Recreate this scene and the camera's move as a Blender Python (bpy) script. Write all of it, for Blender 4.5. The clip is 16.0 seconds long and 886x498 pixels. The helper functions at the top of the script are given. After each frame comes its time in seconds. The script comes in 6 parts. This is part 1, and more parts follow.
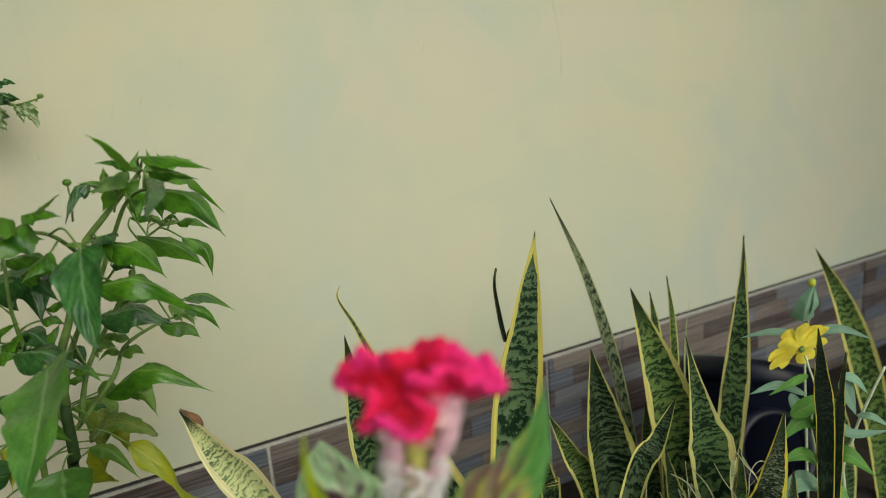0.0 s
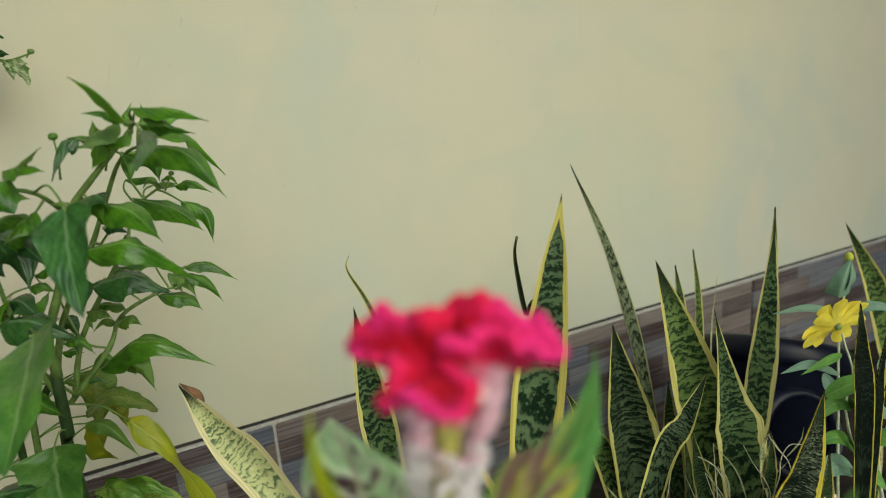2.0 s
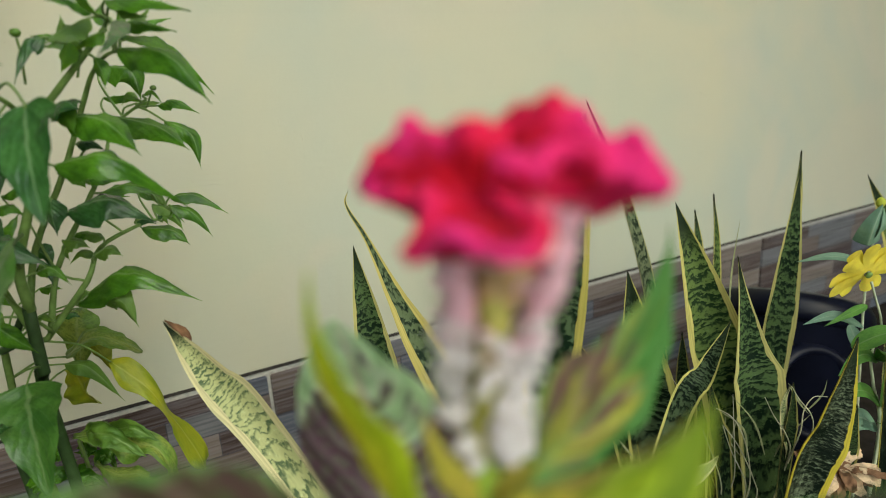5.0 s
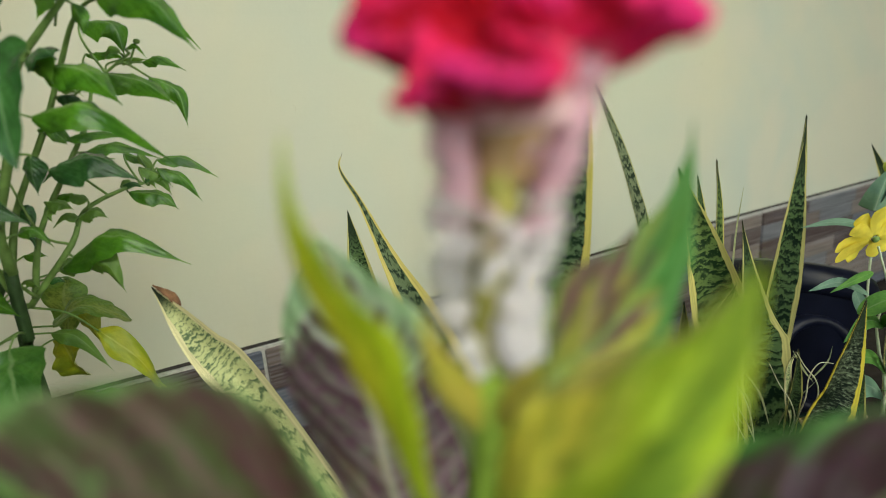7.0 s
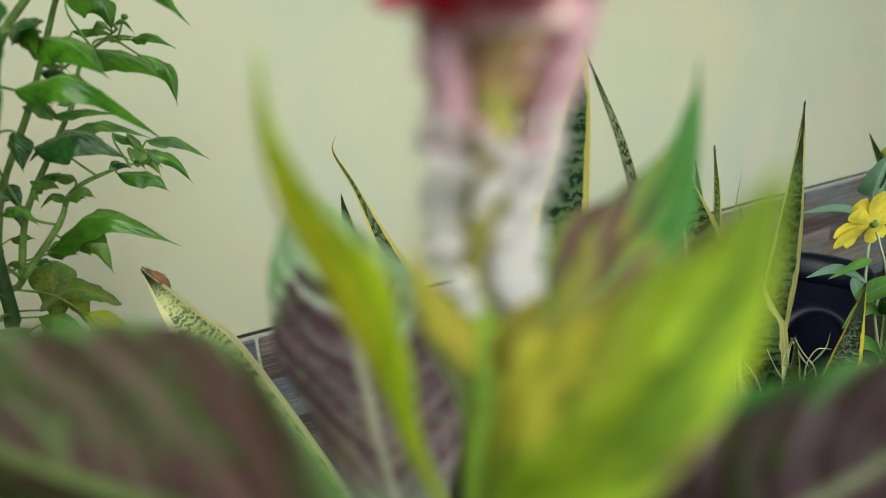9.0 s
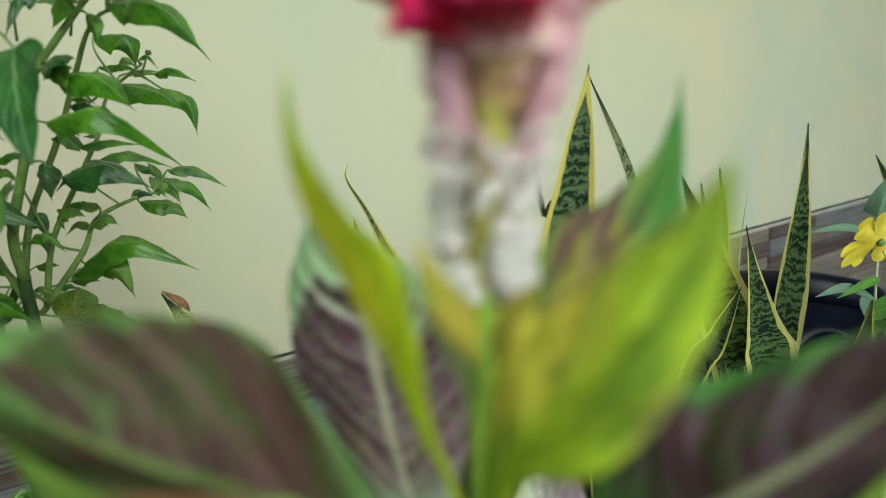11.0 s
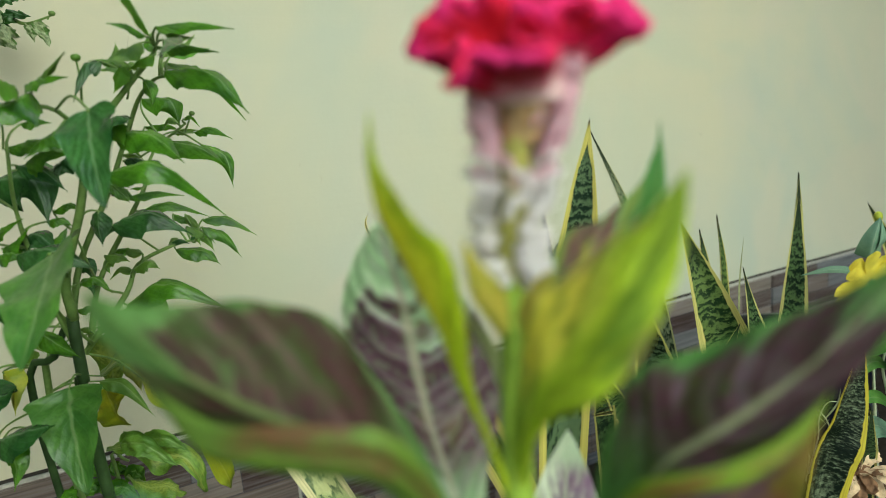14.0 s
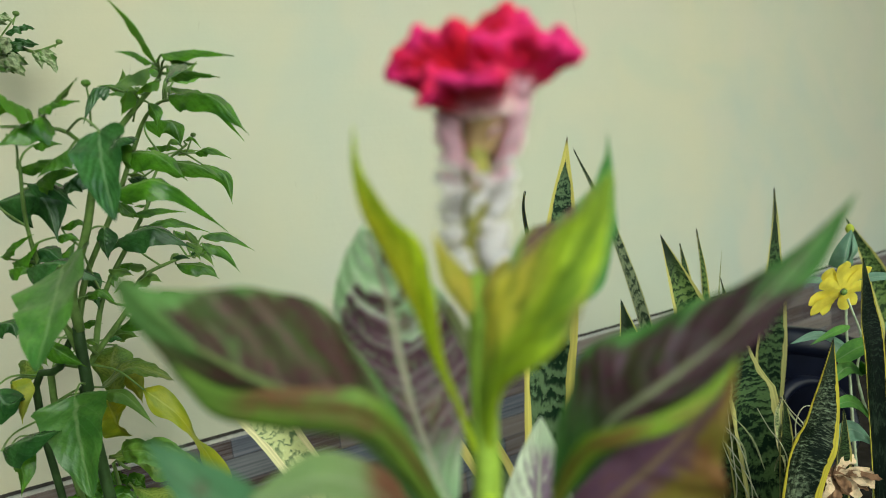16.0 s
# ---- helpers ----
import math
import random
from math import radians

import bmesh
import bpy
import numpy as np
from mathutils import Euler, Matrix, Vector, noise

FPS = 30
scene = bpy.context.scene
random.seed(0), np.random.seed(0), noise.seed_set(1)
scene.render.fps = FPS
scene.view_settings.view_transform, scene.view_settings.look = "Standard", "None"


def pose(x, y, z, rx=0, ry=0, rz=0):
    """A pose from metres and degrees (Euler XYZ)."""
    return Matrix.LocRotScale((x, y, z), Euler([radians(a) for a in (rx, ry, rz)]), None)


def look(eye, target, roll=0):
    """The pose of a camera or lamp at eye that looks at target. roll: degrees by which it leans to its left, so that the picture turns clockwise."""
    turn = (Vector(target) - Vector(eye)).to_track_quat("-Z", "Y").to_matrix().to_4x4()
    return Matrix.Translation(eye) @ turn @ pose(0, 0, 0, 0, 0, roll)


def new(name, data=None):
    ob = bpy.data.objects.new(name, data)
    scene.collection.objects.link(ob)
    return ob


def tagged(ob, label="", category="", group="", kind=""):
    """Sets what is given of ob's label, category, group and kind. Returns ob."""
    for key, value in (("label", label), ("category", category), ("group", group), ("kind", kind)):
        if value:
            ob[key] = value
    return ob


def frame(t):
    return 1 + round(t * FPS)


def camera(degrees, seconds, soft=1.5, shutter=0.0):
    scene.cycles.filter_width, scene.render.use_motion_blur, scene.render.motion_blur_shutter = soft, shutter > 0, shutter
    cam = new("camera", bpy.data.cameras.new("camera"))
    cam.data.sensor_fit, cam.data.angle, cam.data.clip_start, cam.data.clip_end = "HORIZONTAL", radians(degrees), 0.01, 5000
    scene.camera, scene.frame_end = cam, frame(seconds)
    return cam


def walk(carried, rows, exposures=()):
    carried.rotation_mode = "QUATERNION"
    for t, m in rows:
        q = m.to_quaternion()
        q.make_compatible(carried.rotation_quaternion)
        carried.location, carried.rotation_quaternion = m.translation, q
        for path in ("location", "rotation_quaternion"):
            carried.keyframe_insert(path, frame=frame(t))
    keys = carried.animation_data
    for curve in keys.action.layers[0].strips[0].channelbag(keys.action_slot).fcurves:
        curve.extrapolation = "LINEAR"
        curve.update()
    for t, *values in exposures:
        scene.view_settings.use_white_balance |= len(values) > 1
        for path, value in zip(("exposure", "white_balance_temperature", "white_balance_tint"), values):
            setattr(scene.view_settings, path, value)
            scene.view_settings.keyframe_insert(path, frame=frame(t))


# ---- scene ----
cam = camera(68.41, 16.0, 0.6)
cam.data.dof.use_dof = True
cam.data.dof.focus_distance = 0.58
cam.data.dof.aperture_fstop = 6.0
ROWS = [
    (0.0, 0.0000, 0.0000, 0.6701, 78.00, 4.49, 0.00),
    (0.5, -0.0026, 0.0089, 0.6655, 77.61, 4.47, 0.34),
    (1.0, -0.0056, 0.0180, 0.6617, 77.10, 4.30, 0.55),
    (1.5, -0.0070, 0.0264, 0.6584, 76.62, 4.27, 0.67),
    (2.0, -0.0092, 0.0349, 0.6524, 76.26, 4.26, 0.69),
    (2.5, -0.0113, 0.0421, 0.6459, 75.81, 3.99, 0.79),
    (3.0, -0.0138, 0.0489, 0.6396, 75.19, 3.73, 0.72),
    (3.5, -0.0157, 0.0535, 0.6332, 74.64, 3.65, 0.69),
    (4.0, -0.0176, 0.0589, 0.6283, 74.16, 3.59, 0.71),
    (6.5, -0.0241, 0.0772, 0.5977, 72.47, 3.36, 0.15),
    (7.0, -0.0227, 0.0783, 0.5943, 72.17, 3.67, 0.21),
    (7.5, -0.0231, 0.0804, 0.5904, 72.07, 3.63, 0.18),
    (8.0, -0.0233, 0.0824, 0.5865, 71.90, 3.46, 0.08),
    (8.5, -0.0231, 0.0830, 0.5836, 71.70, 3.40, -0.18),
    (11.0, -0.0216, 0.0689, 0.5806, 74.47, 4.41, 0.72),
    (11.5, -0.0237, 0.0649, 0.5801, 75.48, 4.59, 0.84),
    (12.0, -0.0278, 0.0595, 0.5809, 76.42, 4.70, 0.79),
    (12.5, -0.0281, 0.0533, 0.5805, 77.12, 4.66, 0.97),
    (13.0, -0.0272, 0.0440, 0.5794, 78.36, 4.73, 1.15),
    (13.5, -0.0272, 0.0361, 0.5789, 79.08, 4.83, 1.26),
    (14.0, -0.0287, 0.0302, 0.5782, 79.52, 5.03, 1.12),
    (14.5, -0.0292, 0.0243, 0.5772, 79.92, 5.00, 0.99),
    (15.0, -0.0282, 0.0173, 0.5766, 80.52, 5.19, 0.83),
    (15.5, -0.0257, 0.0096, 0.5752, 81.12, 5.33, 0.75),
    (16.0, -0.0227, 0.0030, 0.5748, 81.39, 5.43, 0.68),
]
walk(cam, [(t, pose(x, y, z, rx, ry, rz)) for t, x, y, z, rx, ry, rz in ROWS], [(0.0, 0.18, 6400, -5), (4.0, 0.22, 6300, -4), (8.0, 0.38, 6150, -8), (11.0, 0.40, 6000, -13), (16.0, 0.38, 6000, -13)])

# ---- light: soft daylight from a hazy sky ----
SUN_EL, SUN_AZ = radians(38), radians(146)
world = bpy.data.worlds.new("sky")
scene.world = world
world.use_nodes = True
sky = world.node_tree.nodes.new("ShaderNodeTexSky")
sky.sky_type = "NISHITA"
sky.sun_disc = False
sky.sun_elevation = SUN_EL
sky.sun_rotation = SUN_AZ
sky.dust_density = 3.0
world.node_tree.links.new(sky.outputs["Color"], world.node_tree.nodes["Background"].inputs["Color"])
world.node_tree.nodes["Background"].inputs["Strength"].default_value = 0.16
sun = new("sun", bpy.data.lights.new("sun", "SUN"))
sun.data.energy = 1.0
sun.data.angle = radians(95)
sun.data.color = (1.0, 0.975, 0.93)
sun.matrix_world = look((5.03, -7.46, 7.03), (0, 0, 0))


# ---- materials ----
class Net:
    """A small wrapper for building node materials."""

    def __init__(self, name, rough=0.5, translucent=0.0, bump=None):
        self.m = bpy.data.materials.new(name)
        self.m.use_nodes = True
        self.t = self.m.node_tree
        self.b = self.t.nodes["Principled BSDF"]
        self.b.inputs["Roughness"].default_value = rough
        self.out = self.t.nodes["Material Output"]
        self.translucent = translucent
        self.b.inputs["Specular IOR Level"].default_value = 0.22

    def node(self, kind, **values):
        return self.t.nodes.new(kind)

    def put(self, socket, value):
        if isinstance(value, bpy.types.NodeSocket):
            self.t.links.new(value, socket)
        elif isinstance(value, tuple) and len(value) == 3 and socket.type == "RGBA":
            socket.default_value = (*value, 1)
        else:
            socket.default_value = value

    def math(self, op, a, b=0.0, c=0.0, clamp=False):
        n = self.node("ShaderNodeMath")
        n.operation = op
        n.use_clamp = clamp
        for i, v in enumerate((a, b, c)):
            self.put(n.inputs[i], v)
        return n.outputs[0]

    def mix(self, fac, a, b, mode="MIX"):
        n = self.node("ShaderNodeMix")
        n.data_type = "RGBA"
        n.blend_type = mode
        self.put(n.inputs[0], fac)
        self.put(n.inputs[6], a)
        self.put(n.inputs[7], b)
        return n.outputs[2]

    def uv(self):
        n = self.node("ShaderNodeUVMap")
        s = self.node("ShaderNodeSeparateXYZ")
        self.put(s.inputs[0], n.outputs[0])
        return s.outputs[0], s.outputs[1]

    def xyz(self, x, y, z=0.0):
        n = self.node("ShaderNodeCombineXYZ")
        for i, v in enumerate((x, y, z)):
            self.put(n.inputs[i], v)
        return n.outputs[0]

    def place(self):
        return self.node("ShaderNodeTexCoord").outputs["Object"]

    def chance(self):
        return self.node("ShaderNodeObjectInfo").outputs["Random"]

    def noise(self, vec, scale, detail=3.0, rough=0.55, warp=0.0):
        n = self.node("ShaderNodeTexNoise")
        self.put(n.inputs["Vector"], vec)
        n.inputs["Scale"].default_value = scale
        n.inputs["Detail"].default_value = detail
        n.inputs["Roughness"].default_value = rough
        n.inputs["Distortion"].default_value = warp
        return n.outputs[0]

    def step(self, v, lo, hi, a=0.0, b=1.0):
        n = self.node("ShaderNodeMapRange")
        n.interpolation_type = "SMOOTHSTEP"
        for i, q in enumerate((v, lo, hi, a, b)):
            self.put(n.inputs[i], q)
        return n.outputs[0]

    def ramp(self, v, stops, hard=False):
        n = self.node("ShaderNodeValToRGB")
        if hard:
            n.color_ramp.interpolation = "CONSTANT"
        e = n.color_ramp.elements
        while len(e) < len(stops):
            e.new(0.5)
        for i, (p, c) in enumerate(stops):
            e[i].position = p
            e[i].color = (*c, 1)
        self.put(n.inputs[0], v)
        return n.outputs[0]

    def relief(self, height, strength, distance):
        n = self.node("ShaderNodeBump")
        n.inputs["Strength"].default_value = strength
        n.inputs["Distance"].default_value = distance
        self.put(n.inputs["Height"], height)
        self.put(self.b.inputs["Normal"], n.outputs[0])
        return n.outputs[0]

    def finish(self, color, tint=None):
        self.put(self.b.inputs["Base Color"], color)
        if self.translucent:
            tr = self.node("ShaderNodeBsdfTranslucent")
            self.put(tr.inputs[0], tint if tint is not None else color)
            mx = self.node("ShaderNodeMixShader")
            mx.inputs[0].default_value = self.translucent
            self.t.links.new(self.b.outputs[0], mx.inputs[1])
            self.t.links.new(tr.outputs[0], mx.inputs[2])
            self.t.links.new(mx.outputs[0], self.out.inputs[0])
        return self.m


def plain(name, color, rough=0.5, scale=60.0, spread=0.25, translucent=0.0, bump=0.0006):
    n = Net(name, rough, translucent)
    p = n.place()
    a = n.noise(p, scale, 4)
    b = n.noise(p, scale * 0.17, 2)
    v = n.math("ADD", n.math("MULTIPLY", a, 0.6), n.math("MULTIPLY", b, 0.4))
    k = n.step(v, 0.3, 0.7, 1 - spread, 1 + spread)
    col = n.mix(1.0, color, k, "MULTIPLY")
    n.relief(a, 0.4, bump)
    return n.finish(col)


def snake_mat(name, dark, light, edge, cover, edge_at=0.80, tip_rim=0.0, bands=0.20):
    n = Net(name, 0.42, 0.06)
    n.b.inputs["Specular IOR Level"].default_value = 0.14
    u, v = n.uv()
    r = n.chance()
    off = n.math("MULTIPLY", r, 37.0)
    e = n.math("MULTIPLY", n.math("ABSOLUTE", n.math("SUBTRACT", u, 0.5)), 2.0)
    if tip_rim:
        e = n.math("ADD", e, n.step(v, 0.80, 0.93, 0.0, tip_rim))
    warp = n.noise(n.xyz(n.math("MULTIPLY", u, 0.6), n.math("ADD", n.math("MULTIPLY", v, 10.0), off)), 1.0, 3)
    edge_mask = n.step(n.math("ADD", e, n.math("MULTIPLY", n.math("SUBTRACT", warp, 0.5), 0.40)), edge_at - 0.03, edge_at + 0.01)
    wob = n.noise(n.xyz(n.math("MULTIPLY", u, 2.4), n.math("ADD", n.math("MULTIPLY", v, 15.0), off), off), 1.0, 3, 0.6)
    fine = n.noise(n.xyz(n.math("MULTIPLY", u, 8.0), n.math("ADD", n.math("MULTIPLY", v, 120.0), off)), 1.0, 4, 0.65)
    big = n.noise(n.xyz(u, n.math("ADD", n.math("MULTIPLY", v, 9.0), off), off), 1.0, 2)
    turn = n.math("ADD", n.math("MULTIPLY", v, 210.0), n.math("ADD", n.math("MULTIPLY", wob, 24.0), n.math("MULTIPLY", fine, 7.0)))
    band = n.math("ADD", n.math("MULTIPLY", n.math("SINE", turn), 0.5), 0.5)
    mix = n.math("ADD", n.math("MULTIPLY", band, bands), n.math("ADD", n.math("MULTIPLY", fine, 0.65 - bands), n.math("MULTIPLY", big, 0.35)))
    m = n.step(mix, cover - 0.11, cover + 0.09)
    body = n.mix(m, dark, tuple(c * k for c, k in zip(light, (1.25, 1.18, 1.0))))
    body = n.mix(n.math("MULTIPLY", n.step(fine, 0.56, 0.70), n.math("MULTIPLY", m, 0.45)), body, tuple(min(1.0, c * 1.7 + 0.02) for c in light))
    body = n.mix(n.step(v, 0.8, 0.94), body, (0.018, 0.03, 0.014))
    streak = n.noise(n.xyz(n.math("MULTIPLY", u, 30.0), n.math("MULTIPLY", v, 5.0), off), 1.0, 2)
    rim = n.mix(n.step(streak, 0.35, 0.7), edge, tuple(c * 0.72 for c in edge))
    rim = n.mix(n.step(v, 0.955, 0.99), rim, (0.05, 0.03, 0.02))
    col = n.mix(edge_mask, body, rim)
    n.relief(n.math("ADD", streak, n.math("MULTIPLY", band, 0.5)), 0.35, 0.0006)
    return n.finish(col)


def leaf_mat(name, green, dark, vein, rough=0.4, translucent=0.2, rows=9.0, spot=None, spot_at=0.62, tint=None, slant=0.75, fall=(0.97, 0.70), ribs=0.35, gloss=0.28, stripe=0.05, lean=0.0, soft=0.07, low=0.12, seed=None, mottle=0.35, quilt=None):
    n = Net(name, rough, translucent)
    n.b.inputs["Specular IOR Level"].default_value = gloss
    u, v = n.uv()
    r = n.chance()
    off = n.math("MULTIPLY", r, 23.0) if seed is None else seed
    if seed is not None:
        r = 0.5
    e = n.math("MULTIPLY", n.math("ABSOLUTE", n.math("SUBTRACT", u, 0.5)), 2.0)
    big = n.noise(n.xyz(n.math("MULTIPLY", u, 2.0), n.math("MULTIPLY", v, 3.5), off), 1.0, 3)
    bent = n.math("ADD", n.math("SUBTRACT", v, n.math("MULTIPLY", e, slant / rows * 2.0)), n.math("MULTIPLY", big, 0.9 / rows))
    wav = n.math("SINE", n.math("MULTIPLY", bent, rows * 6.283))
    side = n.step(wav, 0.86, 1.0)
    mid = n.step(e, 0.10, 0.02)
    fine = n.noise(n.xyz(n.math("MULTIPLY", u, 16.0), n.math("MULTIPLY", v, 30.0), off), 1.0, 3)
    col = n.mix(n.step(big, 0.32, 0.68), green, dark)
    if spot is not None:
        lobe = n.math("ADD", big, n.math("MULTIPLY", n.math("SUBTRACT", 0.8, e), 0.22))
        fall = n.math("MULTIPLY", n.step(v, fall[0], fall[1]), n.step(v, 0.0, low))
        lobe = n.math("ADD", lobe, n.math("MULTIPLY", wav, stripe))
        lobe = n.math("ADD", lobe, n.math("MULTIPLY", n.math("SUBTRACT", 0.5, u), lean))
        col = n.mix(n.math("MULTIPLY", n.step(lobe, spot_at - soft, spot_at + soft), fall), col, spot)
    col = n.mix(n.math("MULTIPLY", n.step(fine, 0.45, 0.62), mottle), col, tuple(c * 0.75 for c in dark))
    col = n.mix(n.math("MULTIPLY", side, ribs), col, vein)
    col = n.mix(n.math("MULTIPLY", mid, 0.7), col, vein)
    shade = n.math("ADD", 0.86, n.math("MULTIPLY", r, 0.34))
    col = n.mix(1.0, col, shade, "MULTIPLY")
    blister = n.noise(n.xyz(n.math("MULTIPLY", u, 7.0), n.math("MULTIPLY", v, 15.0), off), 1.0, 2)
    n.relief(n.math("ADD", n.math("MULTIPLY", wav, -1.4 * ribs if quilt is None else -quilt), n.math("ADD", n.math("MULTIPLY", fine, 0.6), blister)), 0.6, 0.0006)
    return n.finish(col, tint)


def broad_mat(name, green, dark, vein, patch, streak, olive, rows, seed, inner=0.80, top=(0.92, 0.70), ribs=0.45, lean=0.0, spread=0.0, cover=0.5):
    """A broad leaf, green round the margin and at the tip, with a purple-brown middle streaked along its side veins."""
    n = Net(name, 0.55, 0.12)
    n.b.inputs["Specular IOR Level"].default_value = 0.12
    u, v = n.uv()
    e = n.math("MULTIPLY", n.math("ABSOLUTE", n.math("SUBTRACT", u, 0.5)), 2.0)
    big = n.noise(n.xyz(n.math("MULTIPLY", u, 3.0), n.math("MULTIPLY", v, 4.0), seed), 1.0, 3)
    slant = n.math("ADD", n.math("SUBTRACT", v, n.math("MULTIPLY", n.math("POWER", e, 1.6), 0.20)), n.math("MULTIPLY", big, 0.06))
    wave = n.math("SINE", n.math("MULTIPLY", slant, rows * 6.283))
    run = n.noise(n.xyz(n.math("MULTIPLY", u, 2.0), n.math("MULTIPLY", slant, rows * 2.2), seed), 1.0, 3, 0.6)
    zone = n.noise(n.xyz(n.math("MULTIPLY", u, 2.6), n.math("MULTIPLY", slant, 5.0), seed + 7.0), 1.0, 2)
    fine = n.noise(n.xyz(n.math("MULTIPLY", u, 18.0), n.math("MULTIPLY", v, 34.0), seed), 1.0, 3)
    col = n.mix(n.step(big, 0.36, 0.64), green, dark)
    col = n.mix(n.math("MULTIPLY", n.step(run, 0.50, 0.66), 0.4), col, tuple(min(1.0, c * 1.35) for c in green))
    off = n.math("ADD", n.math("MULTIPLY", n.math("SUBTRACT", big, 0.5), 0.75), n.math("MULTIPLY", n.math("SUBTRACT", run, 0.5), 0.6))
    side = n.math("ADD", n.math("ADD", e, off), n.math("MULTIPLY", n.math("SUBTRACT", 0.5, u), 2.0 * lean))
    side = n.math("SUBTRACT", side, n.step(v, 0.72, 0.45, 0.0, spread))
    mask = n.math("MULTIPLY", n.step(side, inner + 0.12, inner - 0.12), n.step(n.math("ADD", v, off), top[0], top[1]))
    mask = n.math("MULTIPLY", mask, n.step(v, 0.04, 0.26))
    inside = n.mix(n.step(zone, cover - 0.08, cover + 0.10), patch, olive)
    inside = n.mix(n.math("MULTIPLY", n.step(run, 0.50, 0.68), 0.6), inside, streak)
    inside = n.mix(n.math("MULTIPLY", n.step(run, 0.48, 0.30), 0.7), inside, tuple(c * 0.45 for c in patch))
    col = n.mix(mask, col, inside)
    col = n.mix(n.math("MULTIPLY", n.step(wave, 0.55, 1.0), n.math("MULTIPLY", mask, ribs)), col, streak)
    col = n.mix(n.math("MULTIPLY", n.step(wave, -0.5, -1.0), n.math("MULTIPLY", n.math("SUBTRACT", 1.0, mask), ribs)), col, dark)
    col = n.mix(n.math("MULTIPLY", n.step(e, 0.10, 0.03), 0.8), col, vein)
    col = n.mix(n.math("MULTIPLY", n.step(fine, 0.45, 0.62), 0.25), col, tuple(c * 0.7 for c in dark))
    n.relief(n.math("ADD", n.math("MULTIPLY", wave, -0.6), n.math("ADD", n.math("MULTIPLY", fine, 0.5), run)), 0.6, 0.0006)
    return n.finish(col)


def lime_mat(name, lime, olive, yellow, rust, seed, at, reach):
    """A young leaf with olive cloudings, a yellow patch round (u, v) = at, folds along its side veins and a rusty rim."""
    n = Net(name, 0.5, 0.34)
    n.b.inputs["Specular IOR Level"].default_value = 0.2
    u, v = n.uv()
    e = n.math("MULTIPLY", n.math("ABSOLUTE", n.math("SUBTRACT", u, 0.5)), 2.0)
    big = n.noise(n.xyz(n.math("MULTIPLY", u, 2.6), n.math("MULTIPLY", v, 3.6), seed), 1.0, 3, 0.55)
    slant = n.math("ADD", n.math("SUBTRACT", v, n.math("MULTIPLY", e, 0.22)), n.math("MULTIPLY", big, 0.08))
    run = n.noise(n.xyz(n.math("MULTIPLY", u, 2.2), n.math("MULTIPLY", slant, 15.0), seed), 1.0, 3, 0.6)
    fine = n.noise(n.xyz(n.math("MULTIPLY", u, 12.0), n.math("MULTIPLY", v, 22.0), seed), 1.0, 3)
    wave = n.math("SINE", n.math("MULTIPLY", slant, 7.0 * 6.283))
    col = n.mix(n.step(n.math("ADD", big, n.math("MULTIPLY", n.math("SUBTRACT", run, 0.5), 0.5)), 0.40, 0.58), lime, olive)
    du = n.math("MULTIPLY", n.math("SUBTRACT", u, at[0]), 1.0 / reach[0])
    dv = n.math("MULTIPLY", n.math("SUBTRACT", v, at[1]), 1.0 / reach[1])
    far = n.math("SQRT", n.math("ADD", n.math("MULTIPLY", du, du), n.math("MULTIPLY", dv, dv)))
    far = n.math("ADD", far, n.math("MULTIPLY", n.math("SUBTRACT", run, 0.5), 1.2))
    col = n.mix(n.math("MULTIPLY", n.step(far, 1.15, 0.55), 0.95), col, yellow)
    rim = n.math("ADD", e, n.math("MULTIPLY", n.math("SUBTRACT", big, 0.5), 0.7))
    col = n.mix(n.math("MULTIPLY", n.step(rim, 0.84, 1.02), 0.75), col, rust)
    col = n.mix(n.math("MULTIPLY", n.step(fine, 0.48, 0.64), 0.45), col, tuple(c * 0.6 for c in olive))
    col = n.mix(n.math("MULTIPLY", n.step(wave, 0.6, 1.0), 0.22), col, tuple(min(1.0, c * 1.25 + 0.03) for c in lime))
    col = n.mix(n.math("MULTIPLY", n.step(e, 0.12, 0.03), 0.5), col, tuple(min(1.0, c * 1.2 + 0.04) for c in lime))
    n.relief(n.math("ADD", n.math("MULTIPLY", wave, -0.5), n.math("ADD", n.math("MULTIPLY", fine, 0.5), n.math("MULTIPLY", run, 1.5))), 0.6, 0.0008)
    return n.finish(col)


